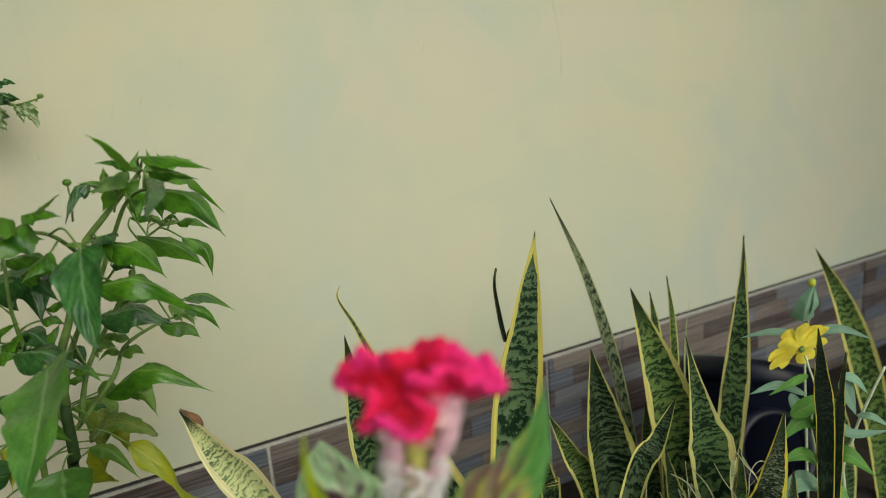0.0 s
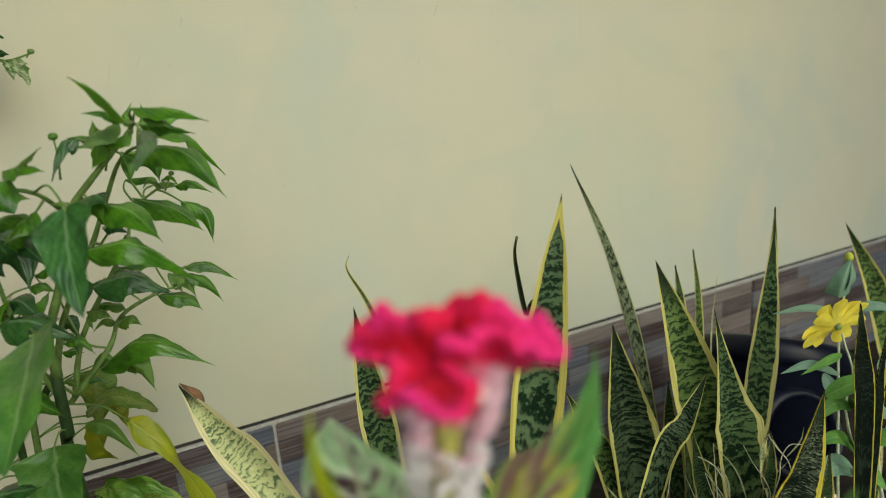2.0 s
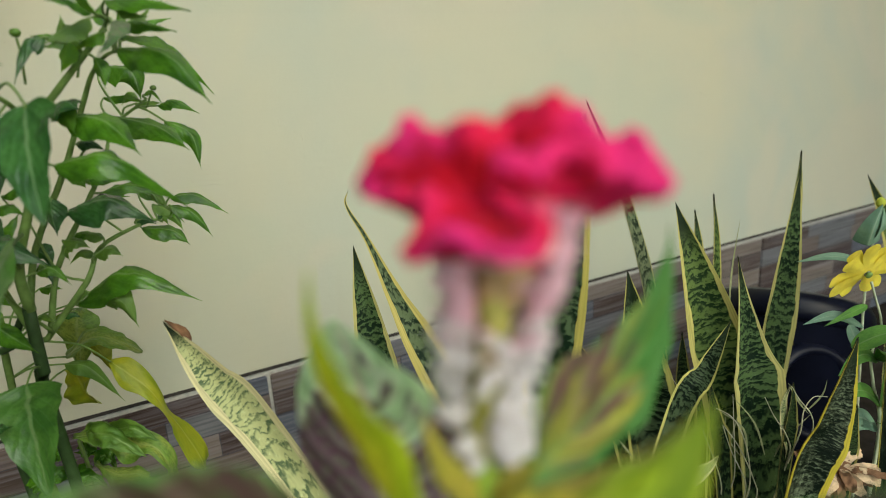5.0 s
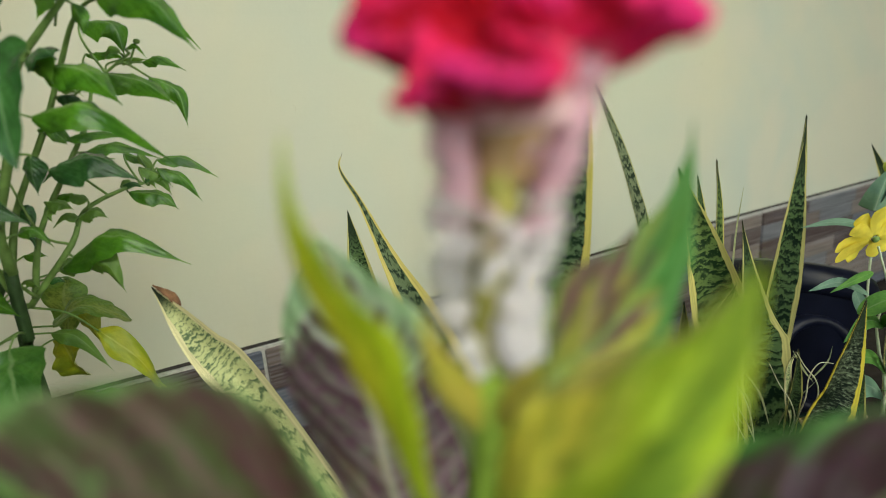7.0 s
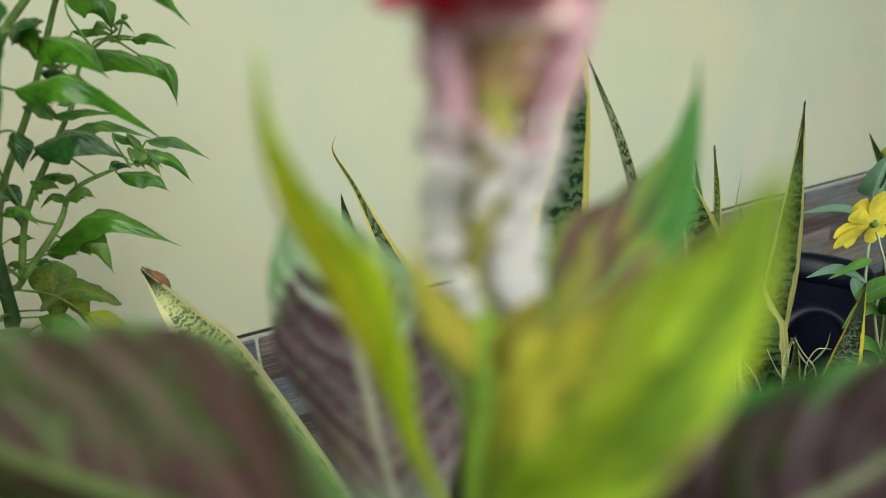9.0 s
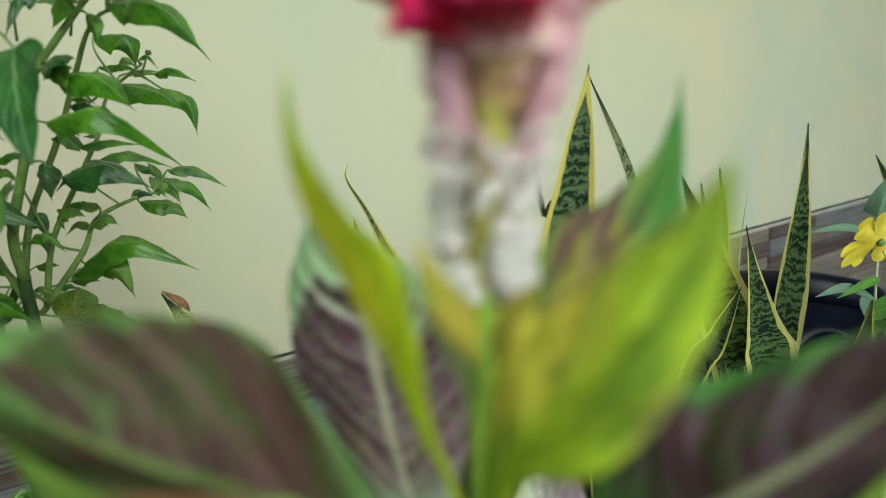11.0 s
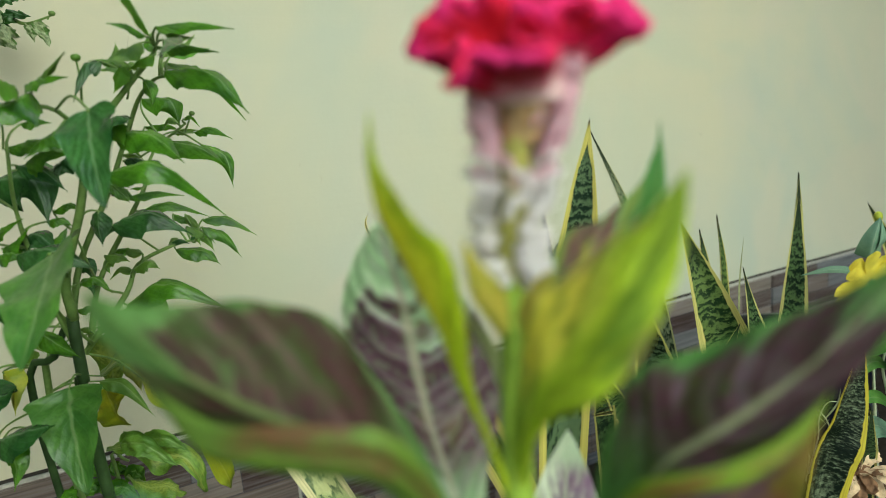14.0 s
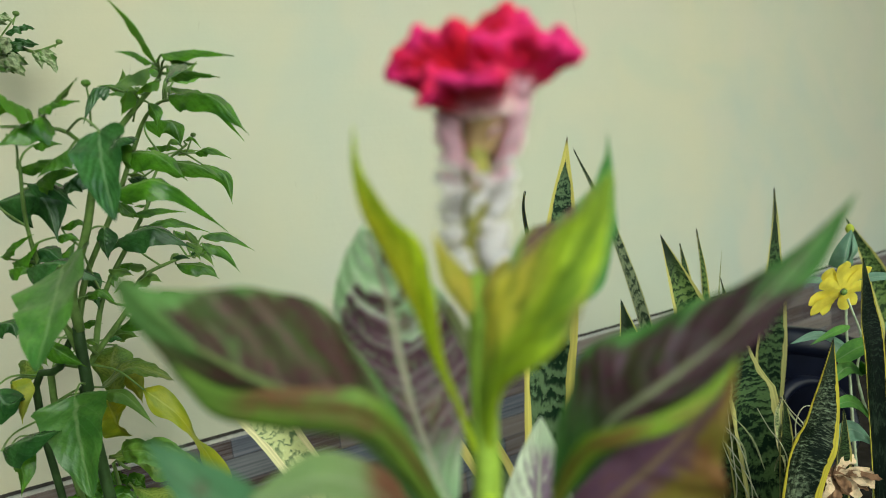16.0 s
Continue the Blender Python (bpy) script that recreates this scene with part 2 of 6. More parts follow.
def wall_paint():
    n = Net("cream_wall_paint", 0.75)
    p = n.place()
    big = n.noise(p, 1.7, 4, 0.6, 0.4)
    mid = n.noise(p, 9.0, 5, 0.6)
    fine = n.noise(p, 120.0, 4, 0.6)
    col = n.mix(n.step(big, 0.3, 0.72), (0.635, 0.592, 0.425), (0.52, 0.555, 0.465))
    col = n.mix(n.math("MULTIPLY", n.step(mid, 0.5, 0.8), 0.25), col, (0.49, 0.51, 0.42))
    patch = n.noise(p, 3.6, 2, 0.5, 0.8)
    col = n.mix(n.math("MULTIPLY", n.step(patch, 0.52, 0.66), 0.5), col, (0.64, 0.585, 0.45))
    col = n.mix(n.math("MULTIPLY", n.step(patch, 0.46, 0.34), 0.4), col, (0.53, 0.565, 0.44))
    sx = n.node("ShaderNodeMapping")
    sx.inputs["Scale"].default_value = (30.0, 30.0, 2.0)
    n.put(sx.inputs[0], p)
    run = n.noise(sx.outputs[0], 1.0, 3)
    col = n.mix(n.math("MULTIPLY", n.step(run, 0.6, 0.85), 0.2), col, (0.5, 0.47, 0.37))
    sy = n.node("ShaderNodeMapping")
    sy.inputs["Scale"].default_value = (4.0, 4.0, 130.0)
    n.put(sy.inputs[0], p)
    trowel = n.noise(sy.outputs[0], 1.0, 3, 0.5, 0.5)
    n.relief(n.math("ADD", n.math("MULTIPLY", fine, 0.5), n.math("ADD", mid, n.math("MULTIPLY", trowel, 0.5))), 0.25, 0.0015)
    return n.finish(col)


def tile_mat():
    n = Net("printed_plank_tile", 0.28)
    u, v = n.uv()
    bt = n.node("ShaderNodeTexBrick")
    n.put(bt.inputs["Vector"], n.xyz(u, v))
    bt.offset = 0.37
    bt.offset_frequency = 2
    bt.squash = 0.7
    bt.squash_frequency = 3
    bt.inputs["Color1"].default_value = (0, 0, 0, 1)
    bt.inputs["Color2"].default_value = (1, 1, 1, 1)
    bt.inputs["Mortar"].default_value = (0.5, 0.5, 0.5, 1)
    bt.inputs["Scale"].default_value = 1.0
    bt.inputs["Mortar Size"].default_value = 0.0006
    bt.inputs["Brick Width"].default_value = 0.16
    bt.inputs["Row Height"].default_value = 0.0325
    col = n.ramp(bt.outputs["Color"], [(0.0, (0.062, 0.040, 0.034)), (0.2, (0.165, 0.130, 0.112)), (0.38, (0.105, 0.118, 0.150)),
                                       (0.55, (0.21, 0.175, 0.150)), (0.7, (0.082, 0.058, 0.048)), (0.84, (0.160, 0.165, 0.178))], True)
    grain = n.noise(n.xyz(n.math("MULTIPLY", u, 7.0), n.math("MULTIPLY", v, 260.0)), 1.0, 4, 0.6, 0.6)
    blot = n.noise(n.xyz(n.math("MULTIPLY", u, 14.0), n.math("MULTIPLY", v, 60.0)), 1.0, 2)
    col = n.mix(n.math("MULTIPLY", n.step(grain, 0.42, 0.7), 0.45), col, (0.30, 0.29, 0.32))
    col = n.mix(n.math("MULTIPLY", n.step(grain, 0.5, 0.25), 0.6), col, (0.04, 0.035, 0.045))
    col = n.mix(n.math("MULTIPLY", n.step(blot, 0.55, 0.8), 0.3), col, (0.10, 0.10, 0.14))
    col = n.mix(n.math("MULTIPLY", bt.outputs["Fac"], 0.7), col, (0.03, 0.025, 0.03))
    n.relief(grain, 0.12, 0.0006)
    return n.finish(col)


def crest_mat():
    n = Net("crimson_velvet_crest", 0.75, 0.18)
    p = n.place()
    u, v = n.uv()
    a = n.noise(p, 300.0, 4)
    b = n.noise(p, 90.0, 3)
    c = n.noise(p, 34.0, 2)
    col = n.mix(n.step(c, 0.42, 0.60), (0.62, 0.003, 0.024), (0.80, 0.008, 0.11))
    col = n.mix(n.math("MULTIPLY", n.step(b, 0.45, 0.62), 0.5), col, (0.42, 0.001, 0.018))
    # brighter pink along the rim: highlights on the upper lobes, painted in
    edge = n.math("MULTIPLY", n.step(v, 0.38, 0.48), n.step(v, 0.62, 0.54))
    col = n.mix(n.math("MULTIPLY", edge, 0.7), col, n.mix(n.step(c, 0.42, 0.58), (0.92, 0.016, 0.11), (0.96, 0.04, 0.30)))
    col = n.mix(n.math("MULTIPLY", n.step(a, 0.55, 0.8), 0.25), col, (0.95, 0.06, 0.36))
    low = n.math("ADD", v, n.math("MULTIPLY", n.math("SUBTRACT", b, 0.5), 0.14))
    col = n.mix(n.step(low, 0.32, 0.16), col, (0.74, 0.26, 0.36))
    col = n.mix(n.step(low, 0.16, 0.04), col, (0.92, 0.68, 0.68))
    n.relief(a, 0.8, 0.0009)
    n.put(n.b.inputs["Sheen Weight"], 0.35)
    n.put(n.b.inputs["Sheen Roughness"], 0.4)
    n.put(n.b.inputs["Sheen Tint"], (1.0, 0.25, 0.5))
    return n.finish(col)


M_WALL, M_TILE = wall_paint(), tile_mat()
M_GROUT = plain("pale_grout", (0.46, 0.45, 0.41), 0.8, 200, 0.2)
M_GAP = plain("dark_gap", (0.045, 0.04, 0.035), 0.9, 200, 0.4)
# kept dark so the two unseen shading walls bounce little light
M_DARK = plain("dark_shading_wall", (0.11, 0.09, 0.075), 0.9, 8, 0.25)
M_CRACK = plain("hairline_crack", (0.52, 0.495, 0.375), 0.9, 300, 0.3)
M_SOIL = plain("dark_soil", (0.025, 0.020, 0.015), 0.95, 45, 0.5, 0.0, 0.01)
M_SNAKE = snake_mat("snake_leaf", (0.006, 0.017, 0.008), (0.070, 0.118, 0.050), (0.60, 0.55, 0.20), 0.50, 0.80)
M_SNAKE_GREEN = snake_mat("green_snake_leaf", (0.014, 0.034, 0.011), (0.105, 0.160, 0.050), (0.60, 0.54, 0.17), 0.49, 0.78)
M_SNAKE_EDGED = snake_mat("wide_edged_snake_leaf", (0.008, 0.022, 0.010), (0.085, 0.135, 0.075), (0.64, 0.56, 0.14), 0.50, 0.74, 0.8)
M_SNAKE_PALE = snake_mat("pale_snake_leaf", (0.10, 0.15, 0.07), (0.42, 0.47, 0.25), (0.76, 0.70, 0.38), 0.47, 0.70)
M_SNAKE_DARK = snake_mat("dark_snake_leaf", (0.003, 0.007, 0.004), (0.016, 0.026, 0.018), (0.50, 0.42, 0.06), 0.58, 0.92)
M_SNAKE_SPECK = snake_mat("speckled_snake_leaf", (0.003, 0.008, 0.004), (0.130, 0.165, 0.115), (0.58, 0.48, 0.05), 0.58, 0.84, 0.0, 0.06)
M_SNAKE_GREY = snake_mat("grey_speckled_snake_leaf", (0.020, 0.034, 0.018), (0.150, 0.185, 0.120), (0.46, 0.45, 0.22), 0.50, 0.86)
M_SNAKE_CREAM = snake_mat("cream_margined_snake_leaf", (0.012, 0.028, 0.014), (0.110, 0.155, 0.085), (0.66, 0.56, 0.17), 0.50, 0.56, 0.5)
M_SNAKE_DIM = snake_mat("dark_banded_snake_leaf", (0.003, 0.009, 0.004), (0.055, 0.085, 0.048), (0.58, 0.54, 0.16), 0.53, 0.84)
# snake leaf with body and margin darkened to stand for shade low down
M_SNAKE_SHADED = snake_mat("shaded_snake_leaf", (0.004, 0.011, 0.005), (0.038, 0.066, 0.026), (0.34, 0.31, 0.09), 0.52, 0.82)
M_CHILI = leaf_mat("chili_leaf", (0.125, 0.315, 0.020), (0.034, 0.115, 0.010), (0.24, 0.40, 0.09), 0.27, 0.24, 6, None, 0.6, (0.28, 0.50, 0.03), 1.2, ribs=0.10, gloss=0.55, mottle=0.4, quilt=0.28)
M_CHILI_BLUE = leaf_mat("bluish_chili_leaf", (0.060, 0.170, 0.036), (0.018, 0.070, 0.016), (0.17, 0.28, 0.12), 0.27, 0.14, 6, None, 0.6, (0.15, 0.35, 0.04), 1.4, ribs=0.10, gloss=0.65, mottle=0.4, quilt=0.28)
M_CHILI_BROAD = leaf_mat("broad_chili_leaf", (0.120, 0.270, 0.042), (0.055, 0.165, 0.026), (0.24, 0.36, 0.14), 0.32, 0.18, 7, None, 0.6, (0.2, 0.4, 0.04), 1.2, ribs=0.15, gloss=0.6, mottle=0.45, quilt=0.22)
M_CHILI_PALE = leaf_mat("light_chili_leaf", (0.17, 0.31, 0.04), (0.095, 0.205, 0.03), (0.26, 0.38, 0.11), 0.42, 0.30, 6, None, 0.6, (0.28, 0.44, 0.03), 1.2, ribs=0.08, gloss=0.5, mottle=0.25)
M_CHILI_THIN = leaf_mat("thin_chili_leaf", (0.20, 0.40, 0.04), (0.12, 0.28, 0.03), (0.28, 0.42, 0.10), 0.4, 0.6, 6, None, 0.6, (0.40, 0.65, 0.06), 1.2, ribs=0.06, gloss=0.5, mottle=0.5)
M_CHILI_OLD = leaf_mat("mottled_old_chili_leaf", (0.21, 0.36, 0.04), (0.090, 0.200, 0.028), (0.38, 0.46, 0.12), 0.42, 0.28, 7, (0.34, 0.42, 0.07), 0.58, (0.3, 0.38, 0.03), 1.2, (1.2, 0.9), 0.20, 0.45, 0.0, soft=0.08, mottle=0.6)
M_CHILI_YELLOW = leaf_mat("yellowing_chili_leaf", (0.44, 0.46, 0.025), (0.24, 0.32, 0.02), (0.48, 0.50, 0.08), 0.42, 0.25, 7, None, 0.6, (0.45, 0.45, 0.02), ribs=0.12, gloss=0.4, mottle=0.2)
M_TWIG_LEAF = leaf_mat("mottled_curled_leaf", (0.12, 0.24, 0.05), (0.06, 0.15, 0.03), (0.30, 0.38, 0.18), 0.4, 0.2, 7, (0.42, 0.48, 0.28), 0.50, (0.3, 0.4, 0.1), 1.2, (1.2, 0.9), 0.1, 0.4, 0.0, soft=0.05, mottle=0.6)
M_STEM = plain("green_stem", (0.17, 0.27, 0.07), 0.5, 90, 0.35)
M_STEM_DARK = plain("dark_green_stem", (0.040, 0.078, 0.024), 0.55, 90, 0.4)
M_CEL_YOUNG = lime_mat("young_cockscomb_leaf", (0.66, 0.80, 0.03), (0.47, 0.61, 0.025), (0.86, 0.82, 0.05), (0.62, 0.56, 0.08), 3.1, (0.3, 0.6), (0.5, 0.25))
M_CEL_GREEN = leaf_mat("green_cockscomb_leaf", (0.13, 0.28, 0.13), (0.09, 0.21, 0.10), (0.22, 0.36, 0.18), 0.5, 0.3, 8, (0.10, 0.055, 0.055), 0.72, (0.2, 0.4, 0.05), 1.3)
M_CEL_PURPLE = broad_mat("purple_cockscomb_leaf", (0.185, 0.34, 0.105), (0.065, 0.150, 0.030), (0.16, 0.22, 0.065), (0.060, 0.026, 0.026), (0.170, 0.100, 0.100), (0.050, 0.070, 0.018), 6.0, 2.3, 0.98, (0.82, 0.62), 0.14, 0.0, 0.0, 0.55)
# purple leaf whose lilac streaks also carry a painted bluish sheen
M_CEL_SHEEN = broad_mat("violet_sheen_cockscomb_leaf", (0.130, 0.28, 0.070), (0.055, 0.135, 0.028), (0.33, 0.34, 0.19), (0.078, 0.036, 0.046), (0.210, 0.145, 0.185), (0.060, 0.060, 0.022), 6.0, 8.2, 0.98, (0.84, 0.66), 0.16, 0.10, 0.0, 0.60)
M_CEL_STRIPE = broad_mat("veined_cockscomb_leaf", (0.86, 0.97, 0.66), (0.50, 0.74, 0.36), (0.62, 0.56, 0.40), (0.145, 0.072, 0.098), (0.48, 0.37, 0.39), (0.19, 0.125, 0.075), 10.0, 5.1, 0.86, (0.74, 0.58), 0.42, 0.20, 0.5, 0.58)
M_CEL_TIP = leaf_mat("pale_tipped_cockscomb_leaf", (0.88, 0.92, 0.74), (0.66, 0.80, 0.56), (0.66, 0.76, 0.52), 0.5, 0.2, 7, (0.26, 0.14, 0.27), 0.52, (0.75, 0.85, 0.55), 1.5, (0.84, 0.66), 0.3, mottle=0.1, soft=0.10)
M_CEL_BROWN = leaf_mat("bronze_cockscomb_leaf", (0.26, 0.24, 0.035), (0.24, 0.11, 0.04), (0.30, 0.22, 0.10), 0.5, 0.15, 10, (0.140, 0.070, 0.125), 0.48, (0.3, 0.2, 0.05), 1.3, ribs=0.08, stripe=0.0, soft=0.12, lean=0.9)
M_CEL_PALE = leaf_mat("pale_cockscomb_leaf", (0.34, 0.44, 0.20), (0.24, 0.36, 0.12), (0.42, 0.48, 0.26), 0.5, 0.25, 10, (0.22, 0.07, 0.05), 0.30, (0.3, 0.4, 0.1), 1.3, (0.52, 0.40))
M_CEL_ROLL = leaf_mat("rolled_leaf_margin", (0.28, 0.42, 0.03), (0.17, 0.29, 0.025), (0.28, 0.36, 0.06), 0.5, 0.2, 9, (0.26, 0.13, 0.04), 0.60, (0.3, 0.35, 0.03), 1.3, mottle=0.3, ribs=0.1)
M_CEL_ROLL_DARK = leaf_mat("olive_rolled_margin", (0.15, 0.25, 0.03), (0.09, 0.16, 0.022), (0.18, 0.24, 0.05), 0.5, 0.12, 9, (0.155, 0.075, 0.035), 0.62, (0.16, 0.22, 0.03), 1.3, (0.85, 0.7), 0.06, stripe=0.0, lean=-0.5, soft=0.12, seed=4.4, mottle=0.5)
M_CEL_TWO = broad_mat("half_bronze_cockscomb_leaf", (0.135, 0.31, 0.090), (0.075, 0.20, 0.040), (0.24, 0.34, 0.09), (0.150, 0.080, 0.072), (0.24, 0.17, 0.12), (0.36, 0.36, 0.06), 7.0, 3.3, 0.80, (0.66, 0.44), 0.15, -0.25, 0.0, 0.47)
M_CEL_GOLD = lime_mat("yellowing_cockscomb_leaf", (0.66, 0.84, 0.05), (0.33, 0.50, 0.05), (1.0, 0.90, 0.12), (0.70, 0.56, 0.20), 1.7, (0.14, 0.55), (0.46, 0.22))
M_CEL_AMBER = leaf_mat("amber_cockscomb_leaf", (0.82, 0.68, 0.12), (0.62, 0.60, 0.09), (0.76, 0.68, 0.18), 0.5, 0.3, 7, None, 0.6, (0.7, 0.6, 0.08), 1.3, ribs=0.1)
M_CEL_CREAM = leaf_mat("cream_edged_cockscomb_leaf", (0.62, 0.66, 0.36), (0.50, 0.58, 0.26), (0.68, 0.68, 0.44), 0.5, 0.3, 7, None, 0.6, (0.55, 0.6, 0.2), 1.3, ribs=0.1)
M_CEL_STEM = plain("pale_green_cockscomb_stem", (0.33, 0.47, 0.06), 0.5, 150, 0.35, 0.0, 0.0004)
M_OLIVE = plain("olive_flower_axis", (0.35, 0.33, 0.085), 0.6, 300, 0.4, 0.0, 0.0003)
M_NECK = plain("olive_brown_neck", (0.46, 0.32, 0.16), 0.6, 300, 0.4, 0.0, 0.0003)
M_FLORET = plain("white_floret", (1.0, 0.97, 0.97), 0.5, 400, 0.02, 0.65, 0.0002)
M_PINK = plain("pink_floret", (1.0, 0.80, 0.87), 0.55, 400, 0.04, 0.65, 0.0002)
M_CREST = crest_mat()
M_PETAL = plain("yellow_petal", (0.97, 0.87, 0.14), 0.5, 120, 0.12, 0.4, 0.0004)
M_ZLEAF = leaf_mat("grey_green_leaf", (0.25, 0.39, 0.28), (0.18, 0.31, 0.21), (0.36, 0.46, 0.33), 0.55, 0.2, 3, None, 0.6, (0.2, 0.35, 0.1), 2.0, ribs=0.02)
M_ZLEAF2 = leaf_mat("mid_green_leaf", (0.16, 0.34, 0.06), (0.10, 0.24, 0.05), (0.24, 0.36, 0.14), 0.5, 0.2, 3, None, 0.6, (0.2, 0.4, 0.05), 2.0, ribs=0.02)
M_ZSTEM = plain("pale_stem", (0.50, 0.56, 0.38), 0.5, 150, 0.2)
M_POT = plain("blue_black_plastic", (0.0042, 0.0054, 0.014), 0.36, 30, 0.35, 0.0, 0.0004)
M_BUD = plain("yellow_green_bud", (0.42, 0.46, 0.05), 0.5, 200, 0.25)
M_FIBRE = plain("pale_dry_fibre", (0.52, 0.50, 0.34), 0.7, 200, 0.3, 0.1, 0.0003)
M_DRY = plain("dried_brown_petal", (0.23, 0.125, 0.065), 0.8, 160, 0.5, 0.1, 0.001)
M_DRY_PALE = plain("pale_dried_petal", (0.60, 0.45, 0.28), 0.8, 160, 0.4, 0.1, 0.001)
M_GRASS = plain("dry_grass", (0.32, 0.34, 0.17), 0.6, 200, 0.3)


# ---- building helpers ----
def thing(name, at, label, category, group="", kind=""):
    ob = new(name)
    ob.location = at
    ob.empty_display_size = 0.05
    return tagged(ob, label, category, group, kind)


def link(name, bm, material, parent=None, label="", smooth=True):
    """One mesh object out of a bmesh in world places, under a parent if there is one."""
    if parent is not None:
        o = Vector(parent.location)
        if parent.parent is not None:
            o += Vector(parent.parent.location)
        bmesh.ops.translate(bm, vec=-o, verts=bm.verts)
    me = bpy.data.meshes.new(name)
    bm.to_mesh(me)
    bm.free()
    if smooth:
        me.shade_smooth()
    me.materials.append(material)
    ob = new(name, me)
    ob.parent = parent
    if label:
        tagged(ob, label)
    return ob


def part(name, bm, material, parent, label="", smooth=True):
    return link(name, bm, material, parent, label, smooth)


def spline(points, k):
    """k + 1 places along a smooth curve through the given ones."""
    p = [Vector(q) for q in points]
    p = [p[0] * 2 - p[1]] + p + [p[-1] * 2 - p[-2]]
    n = len(p) - 3
    out = []
    for i in range(k + 1):
        s = min(i / k * n, n - 1e-6)
        j = int(s)
        f = s - j
        a, b, c, d = p[j:j + 4]
        out.append(0.5 * ((2 * b) + (c - a) * f + (2 * a - 5 * b + 4 * c - d) * f * f + (3 * b - a - 3 * c + d) * f ** 3))
    return out


def tube(points, radii, sides=8, k=None, lump=0.0):
    """A round stem along a smooth curve, with radii from start to end."""
    k = k or 4 * (len(points) - 1)
    line = spline(points, k)
    bm = bmesh.new()
    rings = []
    ref = Vector((0.3, -1, 0.2))
    for i, c in enumerate(line):
        d = (line[min(i + 1, k)] - line[max(i - 1, 0)]).normalized()
        a = d.cross(ref).normalized()
        b = d.cross(a)
        s = i / k * (len(radii) - 1)
        j = min(int(s), len(radii) - 2)
        r = radii[j] + (radii[j + 1] - radii[j]) * (s - j)
        ring = []
        for q in range(sides):
            t = 6.2832 * q / sides
            rr = r * (1 + lump * noise.noise(c * 90 + Vector((q * 0.7, 0, 0))))
            ring.append(bm.verts.new(c + a * (rr * math.cos(t)) + b * (rr * math.sin(t))))
        rings.append(ring)
    for i in range(k):
        for q in range(sides):
            bm.faces.new((rings[i][q], rings[i][(q + 1) % sides], rings[i + 1][(q + 1) % sides], rings[i + 1][q]))
    bm.faces.new(rings[0][::-1])
    bm.faces.new(rings[-1])
    return bm


WHIP = [(0.0, 0.7), (0.25, 1.0), (0.333, 1.0), (0.42, 0.82), (0.5, 0.48), (0.58, 0.26), (0.667, 0.14), (0.833, 0.06), (1.0, 0.0)]


def profile(v, kind):
    """Half width, 0 to 1, along a leaf."""
    if kind == "sword":
        w = 0.55 + 0.45 * math.sin(min(v / 0.55, 1) * 1.5708)
        x = max(0.0, (v - 0.52) / 0.48)
        return 0.86 * w * max(0.0, 1 - x ** 1.5) * (1 - 0.22 * x)
    if kind == "petal":
        return (0.35 + 0.65 * math.sin(1.5708 * min(v / 0.7, 1.0))) * (1 - max(0.0, (v - 0.72) / 0.28) ** 2.2)
    if kind == "hood":
        return min(1.0, (v + 0.01) / 0.05) ** 0.4 * (1 - 0.45 * v) * (1 - v ** 4)
    if kind == "needle":
        x = max(0.0, (v - 0.5) / 0.5)
        return 0.9 * (0.6 + 0.4 * math.sin(min(v / 0.5, 1) * 1.5708)) * max(0.0, 1 - x ** 0.8) ** 1.25
    if kind == "spear":
        x = max(0.0, (v - 0.42) / 0.58)
        return (0.55 + 0.45 * math.sin(min(v / 0.55, 1) * 1.5708)) * max(0.0, 1 - x ** 1.2) * (1 - 0.3 * x)
    if kind == "whip":
        for (a, p), (b, q) in zip(WHIP, WHIP[1:]):
            if v <= b:
                return p + (q - p) * (v - a) / (b - a)
        return 0.0
    if kind == "lance":
        return max(0.0, (math.sin(math.pi * v ** 0.72)) ** 0.9) * (1 - 0.25 * v)
    if kind == "drawn":
        return max(0.0, math.sin(math.pi * min(v / 0.9, 1.0) ** 0.74)) * (1 - 0.2 * v) + 0.07 * max(0.0, 1 - abs(v - 0.86) / 0.14)
    if kind == "delta":
        return min(1.0, (v / 0.15) ** 0.55) * (1 - v) ** 0.8 * (1 + 0.25 * v)
    if kind == "egg":
        return max(0.0, math.sin(math.pi * v ** 0.55)) ** 0.85 if v > 0 else 0.0
    return max(0.0, math.sin(math.pi * v)) ** 0.7


